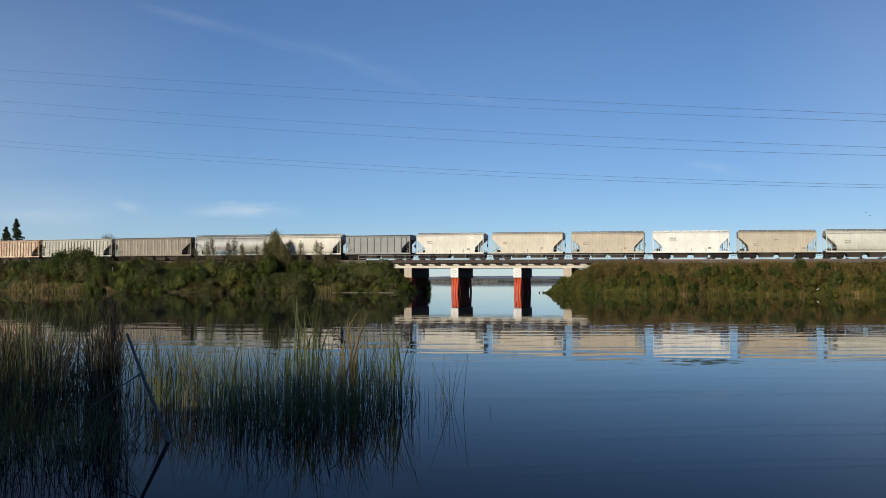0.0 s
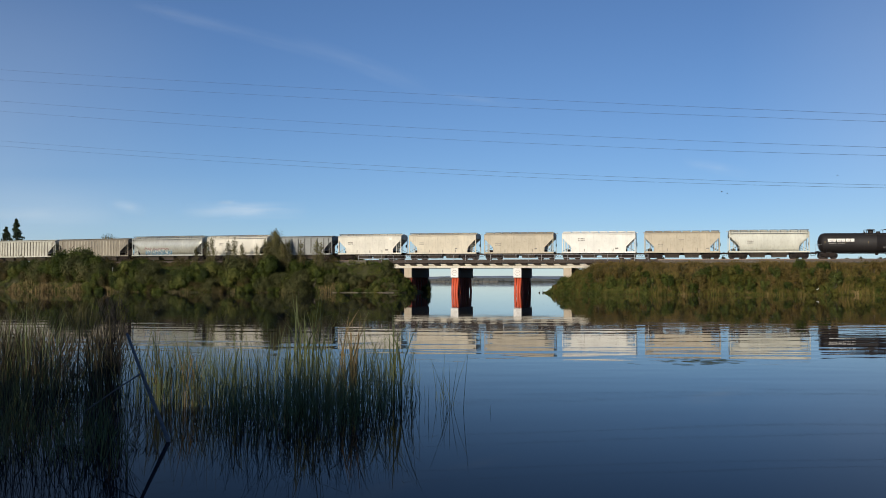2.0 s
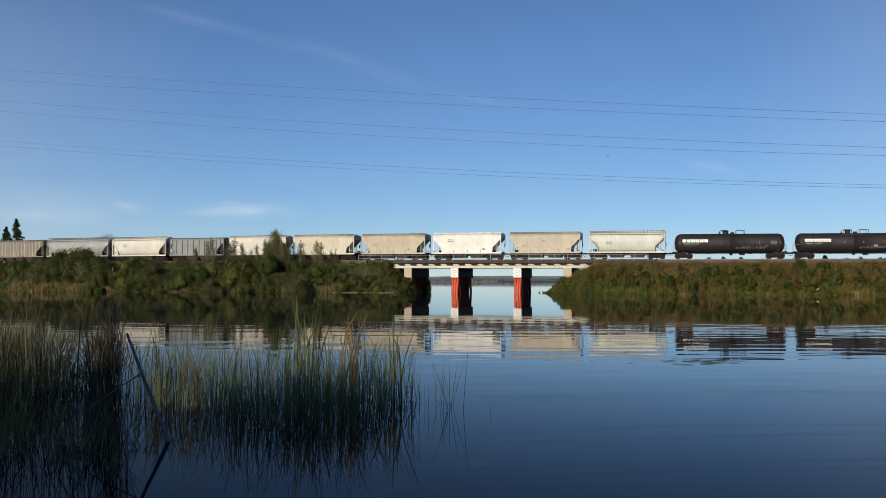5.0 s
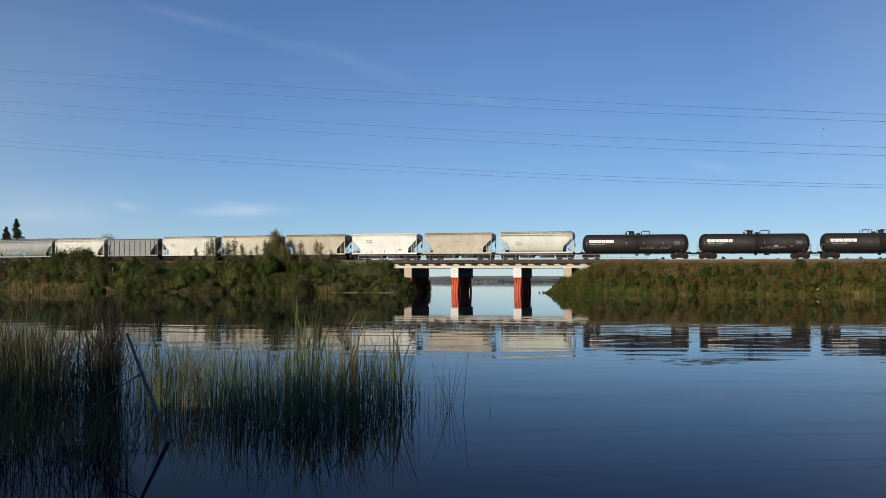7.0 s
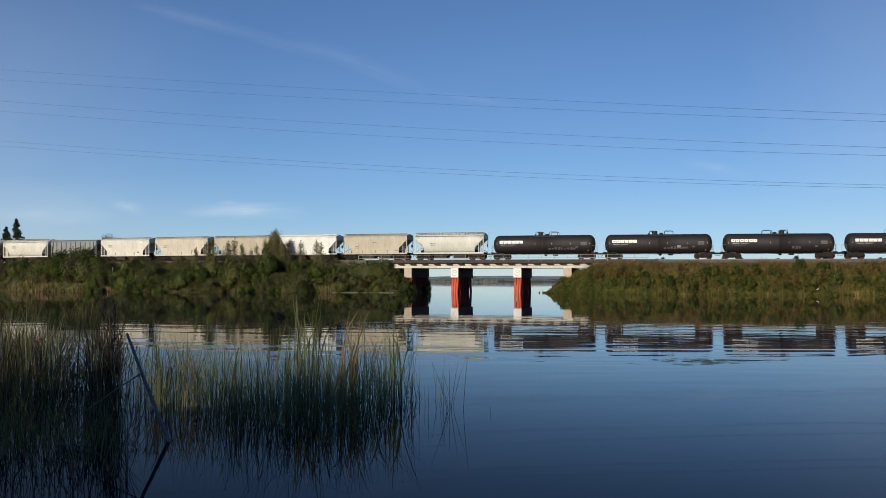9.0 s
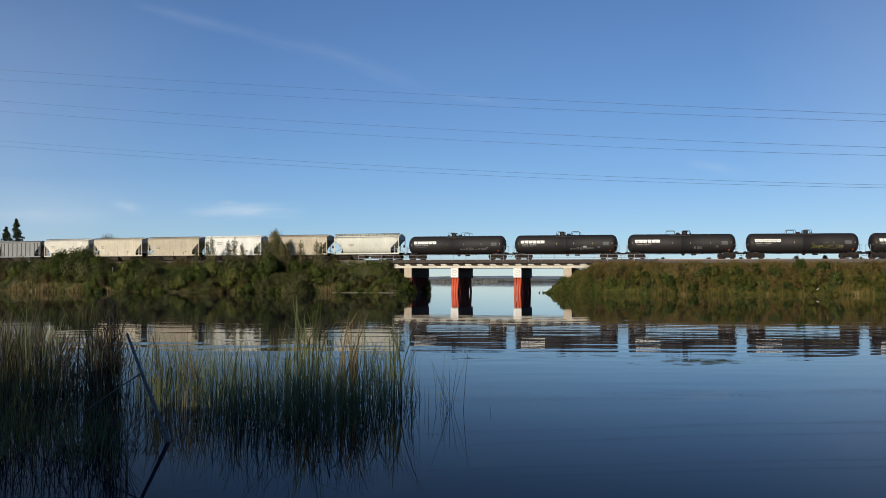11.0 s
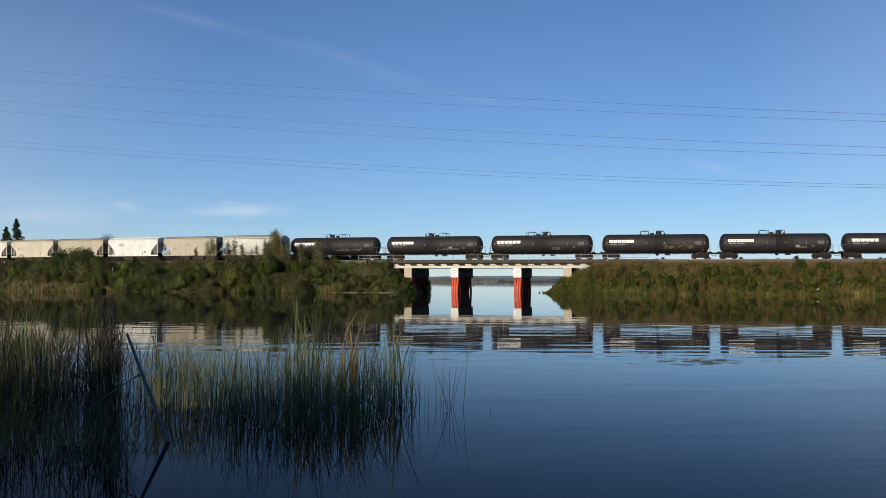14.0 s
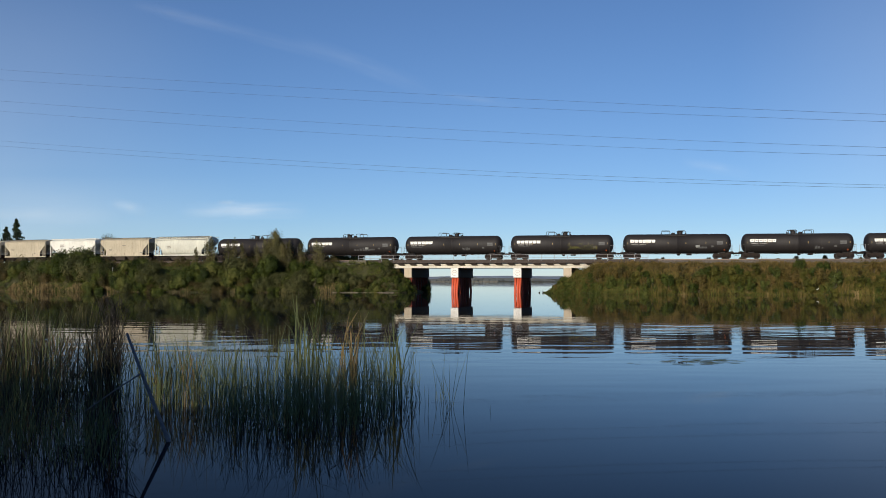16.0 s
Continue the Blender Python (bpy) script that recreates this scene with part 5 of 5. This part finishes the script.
g = np.random.default_rng(3)
def joined(*parts):
    return tuple(np.concatenate(c) for c in zip(*parts))
def tufted(g, tufts, per, u0, u1, d0, d1, h0, h1, su=0.007, sd=0.22):
    """Stems gathered in tufts, thinning out towards each tuft's edge."""
    tu, td, th = g.uniform(u0, u1, tufts), g.uniform(d0, d1, tufts), g.uniform(0.7, 1.0, tufts)
    k = np.repeat(np.arange(tufts), per)
    k = k[g.uniform(0, 1, len(k)) < g.uniform(0.4, 1.0, tufts)[k]]
    d = td[k] + g.normal(0, sd, len(k))
    return d * (tu[k] + g.normal(0, su, len(k))), d, g.uniform(h0, h1, len(k)) * th[k]
reed_bed("bulrushes", "thin dark green bulrush stems standing in shallow water", "reeds", joined(
    tufted(g, 62, 12, -0.225, -0.05, 14.0, 18.4, 0.3, 1.15, 0.016, 0.4), tufted(g, 26, 10, -0.28, -0.195, 15.0, 18.4, 0.3, 1.15, 0.010),
    scatter(g, 190, -0.225, -0.075, 13.2, 15.4, 0.3, 0.85), scatter(g, 70, -0.21, -0.085, 12.4, 13.6, 0.35, 0.8), scatter(g, 190, -0.27, -0.045, 14.6, 18.5, 0.3, 1.2), scatter(g, 20, -0.06, -0.05, 15.0, 17.5, 0.4, 1.15), tufted(g, 26, 6, -0.29, -0.04, 16.5, 19.0, 1.05, 1.65, 0.010)), M_REED, 1, 0.0036)
bulrush_clumps(joined(tufted(g, 12, 8, -0.15, -0.05, 15.6, 17.8, 0.4, 1.3, 0.012), scatter(g, 36, -0.06, -0.022, 15.0, 17.5, 0.4, 1.15), scatter(g, 16, -0.03, 0.012, 15.2, 17.5, 0.25, 1.0),
    scatter(g, 5, 0.006, 0.021, 15.6, 16.4, 0.6, 1.05), scatter(g, 1, 0.0450, 0.0455, 15.4, 15.6, 0.13, 0.15)), M_REED, 6, 0.0038)
reed_bed("bulrushes", "dense dark reed stems in shaded shallows", "reeds", joined(
    tufted(g, 13, 8, -0.46, -0.32, 16.5, 19.5, 0.3, 1.1, 0.016), tufted(g, 12, 8, -0.46, -0.29, 17.5, 20.0, 1.1, 1.75, 0.012), tufted(g, 7, 7, -0.32, -0.265, 15.2, 17.4, 0.5, 1.15, 0.012), scatter(g, 250, -0.46, -0.30, 10.2, 14.0, 0.3, 0.95), tufted(g, 7, 8, -0.44, -0.40, 11.8, 14.0, 0.6, 1.1, 0.010)), M_REED2, 2, 0.0042)
def cattails(name, label, n, u0, u1, d0, d1, tall, seed, wide=0.011, material=None, lean=0.24):
    g = np.random.default_rng(seed)
    x, y, h = scatter(g, n, u0, u1, d0, d1, 0.8, 1.0)
    v, f = blades(g, x, y, np.full(n, -0.2), tall, wide, lean)
    tagged(new(name, soup(name, v, f, material or M_REED2)), label, "cattails", kind="stuff")
def leaf_shape(g, height, wide, lean, turn, droop):
    """One long cattail leaf: a folded blade that rises, bends and may hang over at its tip."""
    sh = Shape()
    dx, dy = math.cos(turn), math.sin(turn)
    side = Vector((-dy, dx, 0))
    rows = []
    for q in (0.0, 0.3, 0.55, 0.75, 0.9, 1.0):
        out = lean * height * q ** 2.2 + droop * height * max(0, q - 0.72) * 1.3
        up = height * q - droop * height * max(0, q - 0.75) * 1.6
        w = wide * (0.8 + 0.4 * q if q < 0.55 else 1.02 - 0.97 * ((q - 0.55) / 0.45) ** 1.8)
        c = Vector((dx * out, dy * out, up - 0.15))
        rows.append([c - side * max(w, 0.0008), c + Vector((dx, dy, 0)) * 0.25 * w, c + side * max(w, 0.0008)])
    return sh.grid(rows)
def cattail_plant(u, d, leaves, tall, spread, seed, material, label, wide=0.011):
    root = tagged(new("cattail_clump"), label, "cattail", "cattails in the shallows")
    root.matrix_basis = pose(u * d, d, 0)
    g = np.random.default_rng(seed)
    for k in range(leaves):
        lf = part("leaf", leaf_shape(g, tall * g.uniform(0.72, 1.0), wide * g.uniform(0.7, 1.2), g.uniform(0.04, 0.36), g.uniform(0, 6.28), g.uniform(0.1, 0.5) if g.uniform() < 0.3 else 0.0), material, root)
        lf.location = (g.normal() * spread, g.normal() * spread, 0)
for k, (u, d, n, h, sp) in enumerate(((-0.139, 17.2, 9, 2.05, 0.06), (-0.131, 17.0, 8, 1.85, 0.07), (-0.120, 17.3, 10, 1.98, 0.05), (-0.112, 17.0, 6, 1.6, 0.04), (-0.093, 17.2, 10, 1.78, 0.08), (-0.087, 17.0, 9, 1.74, 0.08),
                                       (-0.081, 17.4, 10, 1.55, 0.06), (-0.073, 17.2, 6, 1.45, 0.04), (-0.060, 17.0, 6, 1.4, 0.04), (-0.048, 17.0, 8, 1.62, 0.06), (-0.041, 17.2, 8, 1.65, 0.06), (-0.150, 17.4, 6, 1.4, 0.05),
                                       (-0.160, 17.0, 7, 1.45, 0.05), (-0.172, 17.2, 6, 1.35, 0.05), (-0.187, 17.0, 6, 1.35, 0.05), (-0.198, 16.5, 6, 1.4, 0.05))):
    cattail_plant(u, d, n, h, sp, 300 + k, M_STRAW if k in (4, 5) else M_REED2, "dry straw-brown cattail leaves standing in water" if k in (4, 5) else "green cattail leaves with sunlit yellow tips", 0.0125 if k < 6 or k in (9, 10) else 0.0085)
for k, (u, d, n, h, sp) in enumerate(((-0.266, 16.6, 9, 1.25, 0.07), (-0.260, 16.0, 9, 1.2, 0.07), (-0.253, 16.8, 9, 1.35, 0.07), (-0.246, 16.2, 8, 1.3, 0.07), (-0.238, 16.6, 7, 1.3, 0.06), (-0.272, 15.6, 7, 1.2, 0.08), (-0.230, 16.4, 6, 1.2, 0.06),
                                       (-0.292, 18.2, 7, 1.42, 0.12), (-0.281, 18.8, 7, 1.45, 0.12), (-0.270, 18.4, 7, 1.38, 0.12), (-0.256, 18.8, 6, 1.36, 0.12), (-0.242, 18.4, 6, 1.36, 0.12), (-0.215, 18.2, 6, 1.3, 0.1))):
    cattail_plant(u, d, n, h, sp, 340 + k, M_STRAW if k in (0, 3, 4) else M_REED2, "straw-brown cattail leaves in the shallows" if k in (0, 3, 4) else "yellow-green cattail leaves in the shallows", 0.009)
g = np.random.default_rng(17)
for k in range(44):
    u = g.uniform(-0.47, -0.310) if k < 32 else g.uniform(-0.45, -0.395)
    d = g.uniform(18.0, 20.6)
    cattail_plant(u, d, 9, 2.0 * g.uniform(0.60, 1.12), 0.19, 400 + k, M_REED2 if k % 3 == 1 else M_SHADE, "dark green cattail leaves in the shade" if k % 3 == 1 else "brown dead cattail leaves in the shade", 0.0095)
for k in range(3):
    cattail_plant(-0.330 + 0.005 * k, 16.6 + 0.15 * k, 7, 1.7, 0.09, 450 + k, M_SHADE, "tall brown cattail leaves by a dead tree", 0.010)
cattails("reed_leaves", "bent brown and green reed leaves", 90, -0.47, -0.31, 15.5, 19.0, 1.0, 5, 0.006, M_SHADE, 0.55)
cattails("reed_leaves", "bent green reed leaves among bulrushes", 180, -0.215, -0.05, 14.0, 17.8, 1.0, 8, 0.006, M_REED, 0.5)
cattails("reed_leaves", "bent green and brown reed leaves over dark water", 150, -0.47, -0.31, 10.8, 13.2, 0.8, 12, 0.0066, M_REED2, 0.8)
# near-black base holds the brush's shade where sun still reaches it
M_TWIG = plain("dead_twigs_shaded", (0.012, 0.011, 0.009), 0.9, var=0.4, scale=6)
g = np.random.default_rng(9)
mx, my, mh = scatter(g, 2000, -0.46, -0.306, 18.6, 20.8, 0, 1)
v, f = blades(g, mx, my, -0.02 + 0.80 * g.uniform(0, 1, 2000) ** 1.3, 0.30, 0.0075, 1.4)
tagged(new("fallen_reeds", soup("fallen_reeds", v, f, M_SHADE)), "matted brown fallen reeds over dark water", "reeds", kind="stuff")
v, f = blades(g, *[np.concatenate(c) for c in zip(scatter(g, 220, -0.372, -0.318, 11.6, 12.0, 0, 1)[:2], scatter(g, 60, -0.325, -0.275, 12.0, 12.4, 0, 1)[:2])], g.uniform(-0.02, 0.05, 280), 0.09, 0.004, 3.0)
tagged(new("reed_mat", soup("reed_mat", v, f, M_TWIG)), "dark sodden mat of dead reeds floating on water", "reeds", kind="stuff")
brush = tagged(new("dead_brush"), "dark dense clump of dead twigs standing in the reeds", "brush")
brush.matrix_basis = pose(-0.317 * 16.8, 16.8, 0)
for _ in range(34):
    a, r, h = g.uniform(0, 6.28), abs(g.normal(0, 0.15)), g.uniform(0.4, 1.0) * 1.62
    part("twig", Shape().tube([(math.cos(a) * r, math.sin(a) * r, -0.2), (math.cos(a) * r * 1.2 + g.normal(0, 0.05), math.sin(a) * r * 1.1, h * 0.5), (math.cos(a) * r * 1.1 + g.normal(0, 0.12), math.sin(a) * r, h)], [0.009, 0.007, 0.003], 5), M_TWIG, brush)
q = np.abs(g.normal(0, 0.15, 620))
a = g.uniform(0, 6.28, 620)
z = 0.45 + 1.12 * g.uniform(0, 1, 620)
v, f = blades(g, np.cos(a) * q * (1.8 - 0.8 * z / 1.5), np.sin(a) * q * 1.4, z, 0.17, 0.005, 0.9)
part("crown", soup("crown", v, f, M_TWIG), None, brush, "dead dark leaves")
pole = tagged(new("dead_tree"), "bare grey dead tree leaning out of the water", "dead tree")
part("trunk", Shape().tube([(-3.18, 12.45, -0.35), (-3.32, 12.7, 0.0), (-3.70, 13.05, 0.66), (-4.05, 13.4, 1.27)], [0.026, 0.026, 0.022, 0.016], 8), M_LOG, pole, smooth=True)
part("branch", Shape().tube([(-3.78, 13.12, 0.79), (-4.05, 12.95, 0.60), (-4.30, 12.75, 0.40), (-4.46, 12.64, 0.27)], [0.011, 0.009, 0.007, 0.004], 6), M_LOG, pole, smooth=True)

# ======== unseen trees added behind the camera to shade the shallows =================
rng = random.Random(8)
for k in range(20):
    x = -42 + (k % 15) * 3.4 + rng.uniform(-1, 1)
    y = -8 - rng.uniform(0, 4) - (5 if k > 14 else 0)
    t = bush("shore_tree", "unseen leafy tree added to shade the shallows", "tree", 100 + k % 3, 6.5, 9.9 + 0.6 * (k % 3), 4400, 0.50, M_LEAF2, lobes=18) if k < 3 else None
    if t:
        t["group"] = "near shore trees"
        SHADE_TREES = [t] if k == 0 else SHADE_TREES + [t]
        t.matrix_basis = pose(x, y, ground_z(x, y) - 0.2)
    else:
        place(SHADE_TREES[k % 3], x, y, rng.uniform(0.92, 1.06) * (1.035 if x > -17.5 else 1.16), rng.uniform(0, 360))

# two more unseen trees that deepen the shade on the left
for k in range(2):
    place(SHADE_TREES[k % 3], -21.0 - 4.7 * k, -12.0 - 0.7 * (k % 2), 1.22 + 0.04 * (k % 3), 57 * k)

# ======== small things on the water and bank ========
g = np.random.default_rng(31)
v, f = [], []
for i in range(46):
    cx, cy = 6.10 + g.normal() * 0.60, 25.2 + g.normal() * 0.5
    a, w = g.uniform(0, 6.28), g.uniform(0.03, 0.10)
    k = len(v)
    for j in range(7):
        v.append((cx + math.cos(a + j * 0.9) * w * g.uniform(0.7, 1.1) * 2.1, cy + math.sin(a + j * 0.9) * w * 0.8, 0.008))
    f.append(tuple(range(k, k + 7)))
tagged(new("floating_leaves", soup("floating_leaves", v, f, M_REED)), "dark floating pondweed leaves on the lake", "pondweed", kind="stuff")

def duck(x, y, turn, white):
    root = tagged(new("duck"), ("white" if white else "dark brown") + " waterfowl sitting on the lake", "duck", "ducks on the lake")
    root.matrix_basis = pose(x, y, 0, 0, 0, turn) @ Matrix.Scale(0.78, 4)
    mm = M_MARK_W if white else M_BIRD
    part("body", Shape().tube([(-0.30, 0, 0.14), (-0.22, 0, 0.09), (0, 0, 0.07), (0.18, 0, 0.08), (0.26, 0, 0.12)], [0.02, 0.09, 0.13, 0.11, 0.03], 10), mm, root, smooth=True)
    part("neck", Shape().tube([(0.20, 0, 0.12), (0.24, 0, 0.24), (0.25, 0, 0.34)], [0.06, 0.04, 0.04], 8), mm, root, smooth=True)
    part("head", Shape().tube([(0.19, 0, 0.35), (0.25, 0, 0.37), (0.31, 0, 0.36), (0.38, 0, 0.34)], [0.02, 0.055, 0.04, 0.012], 8), mm, root, smooth=True)
for x, y, tn, wh in ((15.5, 168, 60, False), (15.9, 166, 250, False), (16.1, 168, 80, False), (16.4, 166.5, 100, True), (16.6, 169, 70, False)):
    duck(x, y, tn, wh)
px, py = on_track(-57.0, -11.0).xy
marker = tagged(new("marker_post"), "thin pale metal post standing among bank shrubs", "post")
part("shaft", Shape().tube([(0, 0, -0.3), (0, 0, 3.2)], 0.035, 8), M_GALV, marker)
part("cap", Shape().tube([(0, 0, 3.2), (0, 0, 3.3), (0, 0, 3.32)], [0.06, 0.06, 0.02], 8), M_GALV, marker)
marker.matrix_basis = pose(px, py, ground_z(px, py))
# white object of unknown kind, given the shape of a bleached stick
bx, by = 49.6, 138.2
white_bit = tagged(new("driftwood"), "small unidentified white object in bank weeds", "driftwood")
part("trunk", Shape().tube([(-0.3, 0, 0.0), (0.0, 0.05, 0.10), (0.3, 0.1, 0.14)], [0.05, 0.07, 0.04], 8), M_SIGN, white_bit, smooth=True)
part("stub", Shape().tube([(0.05, 0, 0.15), (0.2, -0.2, 0.45)], [0.05, 0.02], 6), M_SIGN, white_bit)
white_bit.matrix_basis = pose(bx, by, ground_z(bx, by) + 1.5) @ Matrix.Scale(0.62, 4)

# ======== birds ========
def bird(label, span=0.42):
    root = tagged(new("bird"), label, "bird", "birds")
    b = Shape().tube([(-0.16, 0, 0), (-0.10, 0, 0.01), (0.02, 0, 0), (0.11, 0, 0.01), (0.16, 0, 0.015)], [0.012, 0.030, 0.048, 0.030, 0.008], 8)
    part("body", b, M_BIRD, root, smooth=True)
    part("tail", Shape().add([(-0.12, -0.012, 0), (-0.24, -0.05, 0), (-0.24, 0.05, 0), (-0.12, 0.012, 0), (-0.18, 0, 0.012)], [(0, 1, 4), (1, 2, 4), (2, 3, 4), (3, 0, 4)]), M_BIRD, root)
    wings = []
    for o in (-1, 1):
        w = Shape().add([(0.06, 0, 0.01), (-0.07, 0, 0), (-0.06, o * span * 0.3, 0.0), (-0.10, o * span * 0.6, 0), (0.0, o * span * 0.55, 0.008), (0.05, o * span * 0.28, 0.015), (-0.005, 0, 0.025)],
                        [(0, 6, 5), (6, 1, 2), (6, 2, 5), (5, 2, 3, 4)])
        wings.append((part("wing", w, M_BIRD, root), o))
    root.scale = (0.62,) * 3
    return root, wings
BIRDS = [bird("small dark bird in flight") for _ in range(3)]
BIRD_D = 120.0
def at_sky(px, py):
    return (px - 784) / 1847 * BIRD_D, BIRD_D, EYE_Z + (497 - py) / 1847 * BIRD_D
FLIGHTS = (
    ((0, 1534, 376), (0.5, 1466, 369), (1, 1402, 360), (1.5, 1340, 351), (2, 1278, 339), (2.5, 1217, 329), (3, 1157, 318), (3.5, 1108, 307), (4, 1075, 290),
     (4.6, 1062, 272), (5.3, 1100, 256), (6, 1225, 247), (6.5, 1340, 235), (7, 1460, 227), (8, 1700, 214), (16, 3400, 150)),
    ((0, 1541, 381), (0.5, 1474, 371), (1, 1408, 362), (1.5, 1348, 353), (2, 1288, 342), (2.5, 1230, 333), (3, 1166, 325), (3.5, 1121, 318), (4, 1080, 301),
     (4.6, 1066, 285), (5.3, 1102, 268), (6, 1222, 256), (6.5, 1337, 246), (7, 1457, 240), (8, 1697, 228), (16, 3400, 165)),
    ((0, 1600, 366), (0.5, 1555, 354), (1, 1524, 344), (1.5, 1498, 330), (2, 1484, 310), (2.5, 1486, 288), (3, 1521, 265), (3.5, 1590, 246), (4, 1680, 232), (16, 3900, 120)))

# ======== clouds: thin high wisps, and wide veils added to brighten the sky ===
def cloud_material(name, seed, amount, stretch):
    m, n, l, b = mat(name, 1.0, 0, 0)
    b.inputs["Base Color"].default_value = (0.9, 0.9, 0.9, 1)
    tc = n.new("ShaderNodeTexCoord").outputs["Generated"]
    sep = n.new("ShaderNodeSeparateXYZ"); l.new(tc, sep.inputs[0])
    f = noise_node(n, l, tc, 1.0, 6, stretch)
    fade = None
    for ax in ("X", "Y"):
        q = ramp(n, l, sep.outputs[ax], [(0.0, (0,) * 3), (0.5, (1,) * 3), (1.0, (0,) * 3)])
        fade = q if fade is None else mixed(n, l, 1.0, fade, q, "MULTIPLY")
    a = mixed(n, l, 1.0, fade, ramp(n, l, f, [(0.25, (0,) * 3), (0.8, (amount,) * 3)]), "MULTIPLY")
    # wisps glow by themselves in place of sunlight falling on them
    em = n.new("ShaderNodeEmission"); em.inputs[0].default_value = (0.80, 0.90, 1.0, 1); em.inputs[1].default_value = 0.85
    tr = n.new("ShaderNodeBsdfTransparent")
    mx = n.new("ShaderNodeMixShader")
    l.new(a, mx.inputs[0]); l.new(tr.outputs[0], mx.inputs[1]); l.new(em.outputs[0], mx.inputs[2])
    l.new(mx.outputs[0], n["Material Output"].inputs[0])
    return m
def cloud(px, py, wide, tall, tilt, amount, stretch, seed):
    d = 4000.0 + 60.0 * seed
    k = d / 1847
    sh = Shape().grid([[(u * wide * k / 2, w * tall * k / 2, 0) for u in np.linspace(-1, 1, 7)] for w in (-1, -0.3, 0.3, 1)])
    ob = part("cloud", sh, cloud_material("cloud_wisp", seed, amount, stretch))
    ob.matrix_basis = pose((px - 784) * k, d, EYE_Z + (497 - py) * k, 90, 0, 0) @ pose(0, 0, 0, 0, 0, tilt)
    ob.visible_shadow = False
    tagged(ob, "faint glowing wisp of high cloud or added sky-brightening veil", "cloud", "clouds", "structure")
cloud(432, 373, 230, 34, 0, 0.85, (2.0, 3.0, 1), 1)
cloud(405, 359, 46, 12, 0, 0.5, (2, 2, 1), 5)
cloud(228, 367, 70, 26, -14, 0.5, (2, 2, 1), 2)
cloud(325, 28, 210, 26, -14, 0.14, (3, 2, 1), 3)
cloud(470, 66, 420, 30, -15, 0.09, (3, 2, 1), 10)
cloud(650, 116, 290, 38, -21, 0.12, (3, 2, 1), 11)
cloud(850, 176, 150, 18, -9, 0.12, (2, 2, 1), 12)
cloud(75, 381, 300, 34, 0, 0.40, (2.5, 2, 1), 6)
cloud(90, 395, 800, 170, 0, 0.44, (1.0, 0.8, 1), 7)
cloud(1270, 297, 130, 26, -10, 0.22, (2, 2, 1), 4)
# two broad veils added to brighten the left and right sky
cloud(-60, 290, 950, 760, 0, 0.44, (0.7, 0.7, 1), 8)
cloud(1680, 240, 760, 900, 0, 0.34, (0.7, 0.7, 1), 9)

# ======== what moves ========
def motions():
    times = [i * 0.8 for i in range(21)]
    for car, s in CARS:
        walk(car, [(t, track_pose(s - rolled(t))) for t in times])
    spin = [(i * 2 / 30, -rolled(i * 2 / 30) / WHEEL_R) for i in range(241)]
    for w, dx in WHEELSETS:
        walk(w, [(t, pose(dx, 0, WHEEL_R, 0, math.degrees(a), 0)) for t, a in spin])
    walk(water, [(0, pose(0, 0, 0)), (8, pose(-1.8, -0.8, 0)), (16, pose(-3.6, -1.6, 0))])
    for (root, wings), flight in zip(BIRDS, FLIGHTS):
        rows = []
        for i, (t, px, py) in enumerate(flight):
            t2, px2, _ = flight[min(i + 1, len(flight) - 1)]
            t0, px0, _ = flight[max(i - 1, 0)]
            rows.append((t, pose(*at_sky(px, py), 0, 0, max(0.0, min(180.0, 90 - (px2 - px0) / max(t2 - t0, 0.1) * 1.2)))))
        walk(root, rows)
        for w, o in wings:
            walk(w, [(i * 0.1, pose(0, 0, 0, o * (38 if i % 2 else -25), 0, 0)) for i in range(161)])

motions()
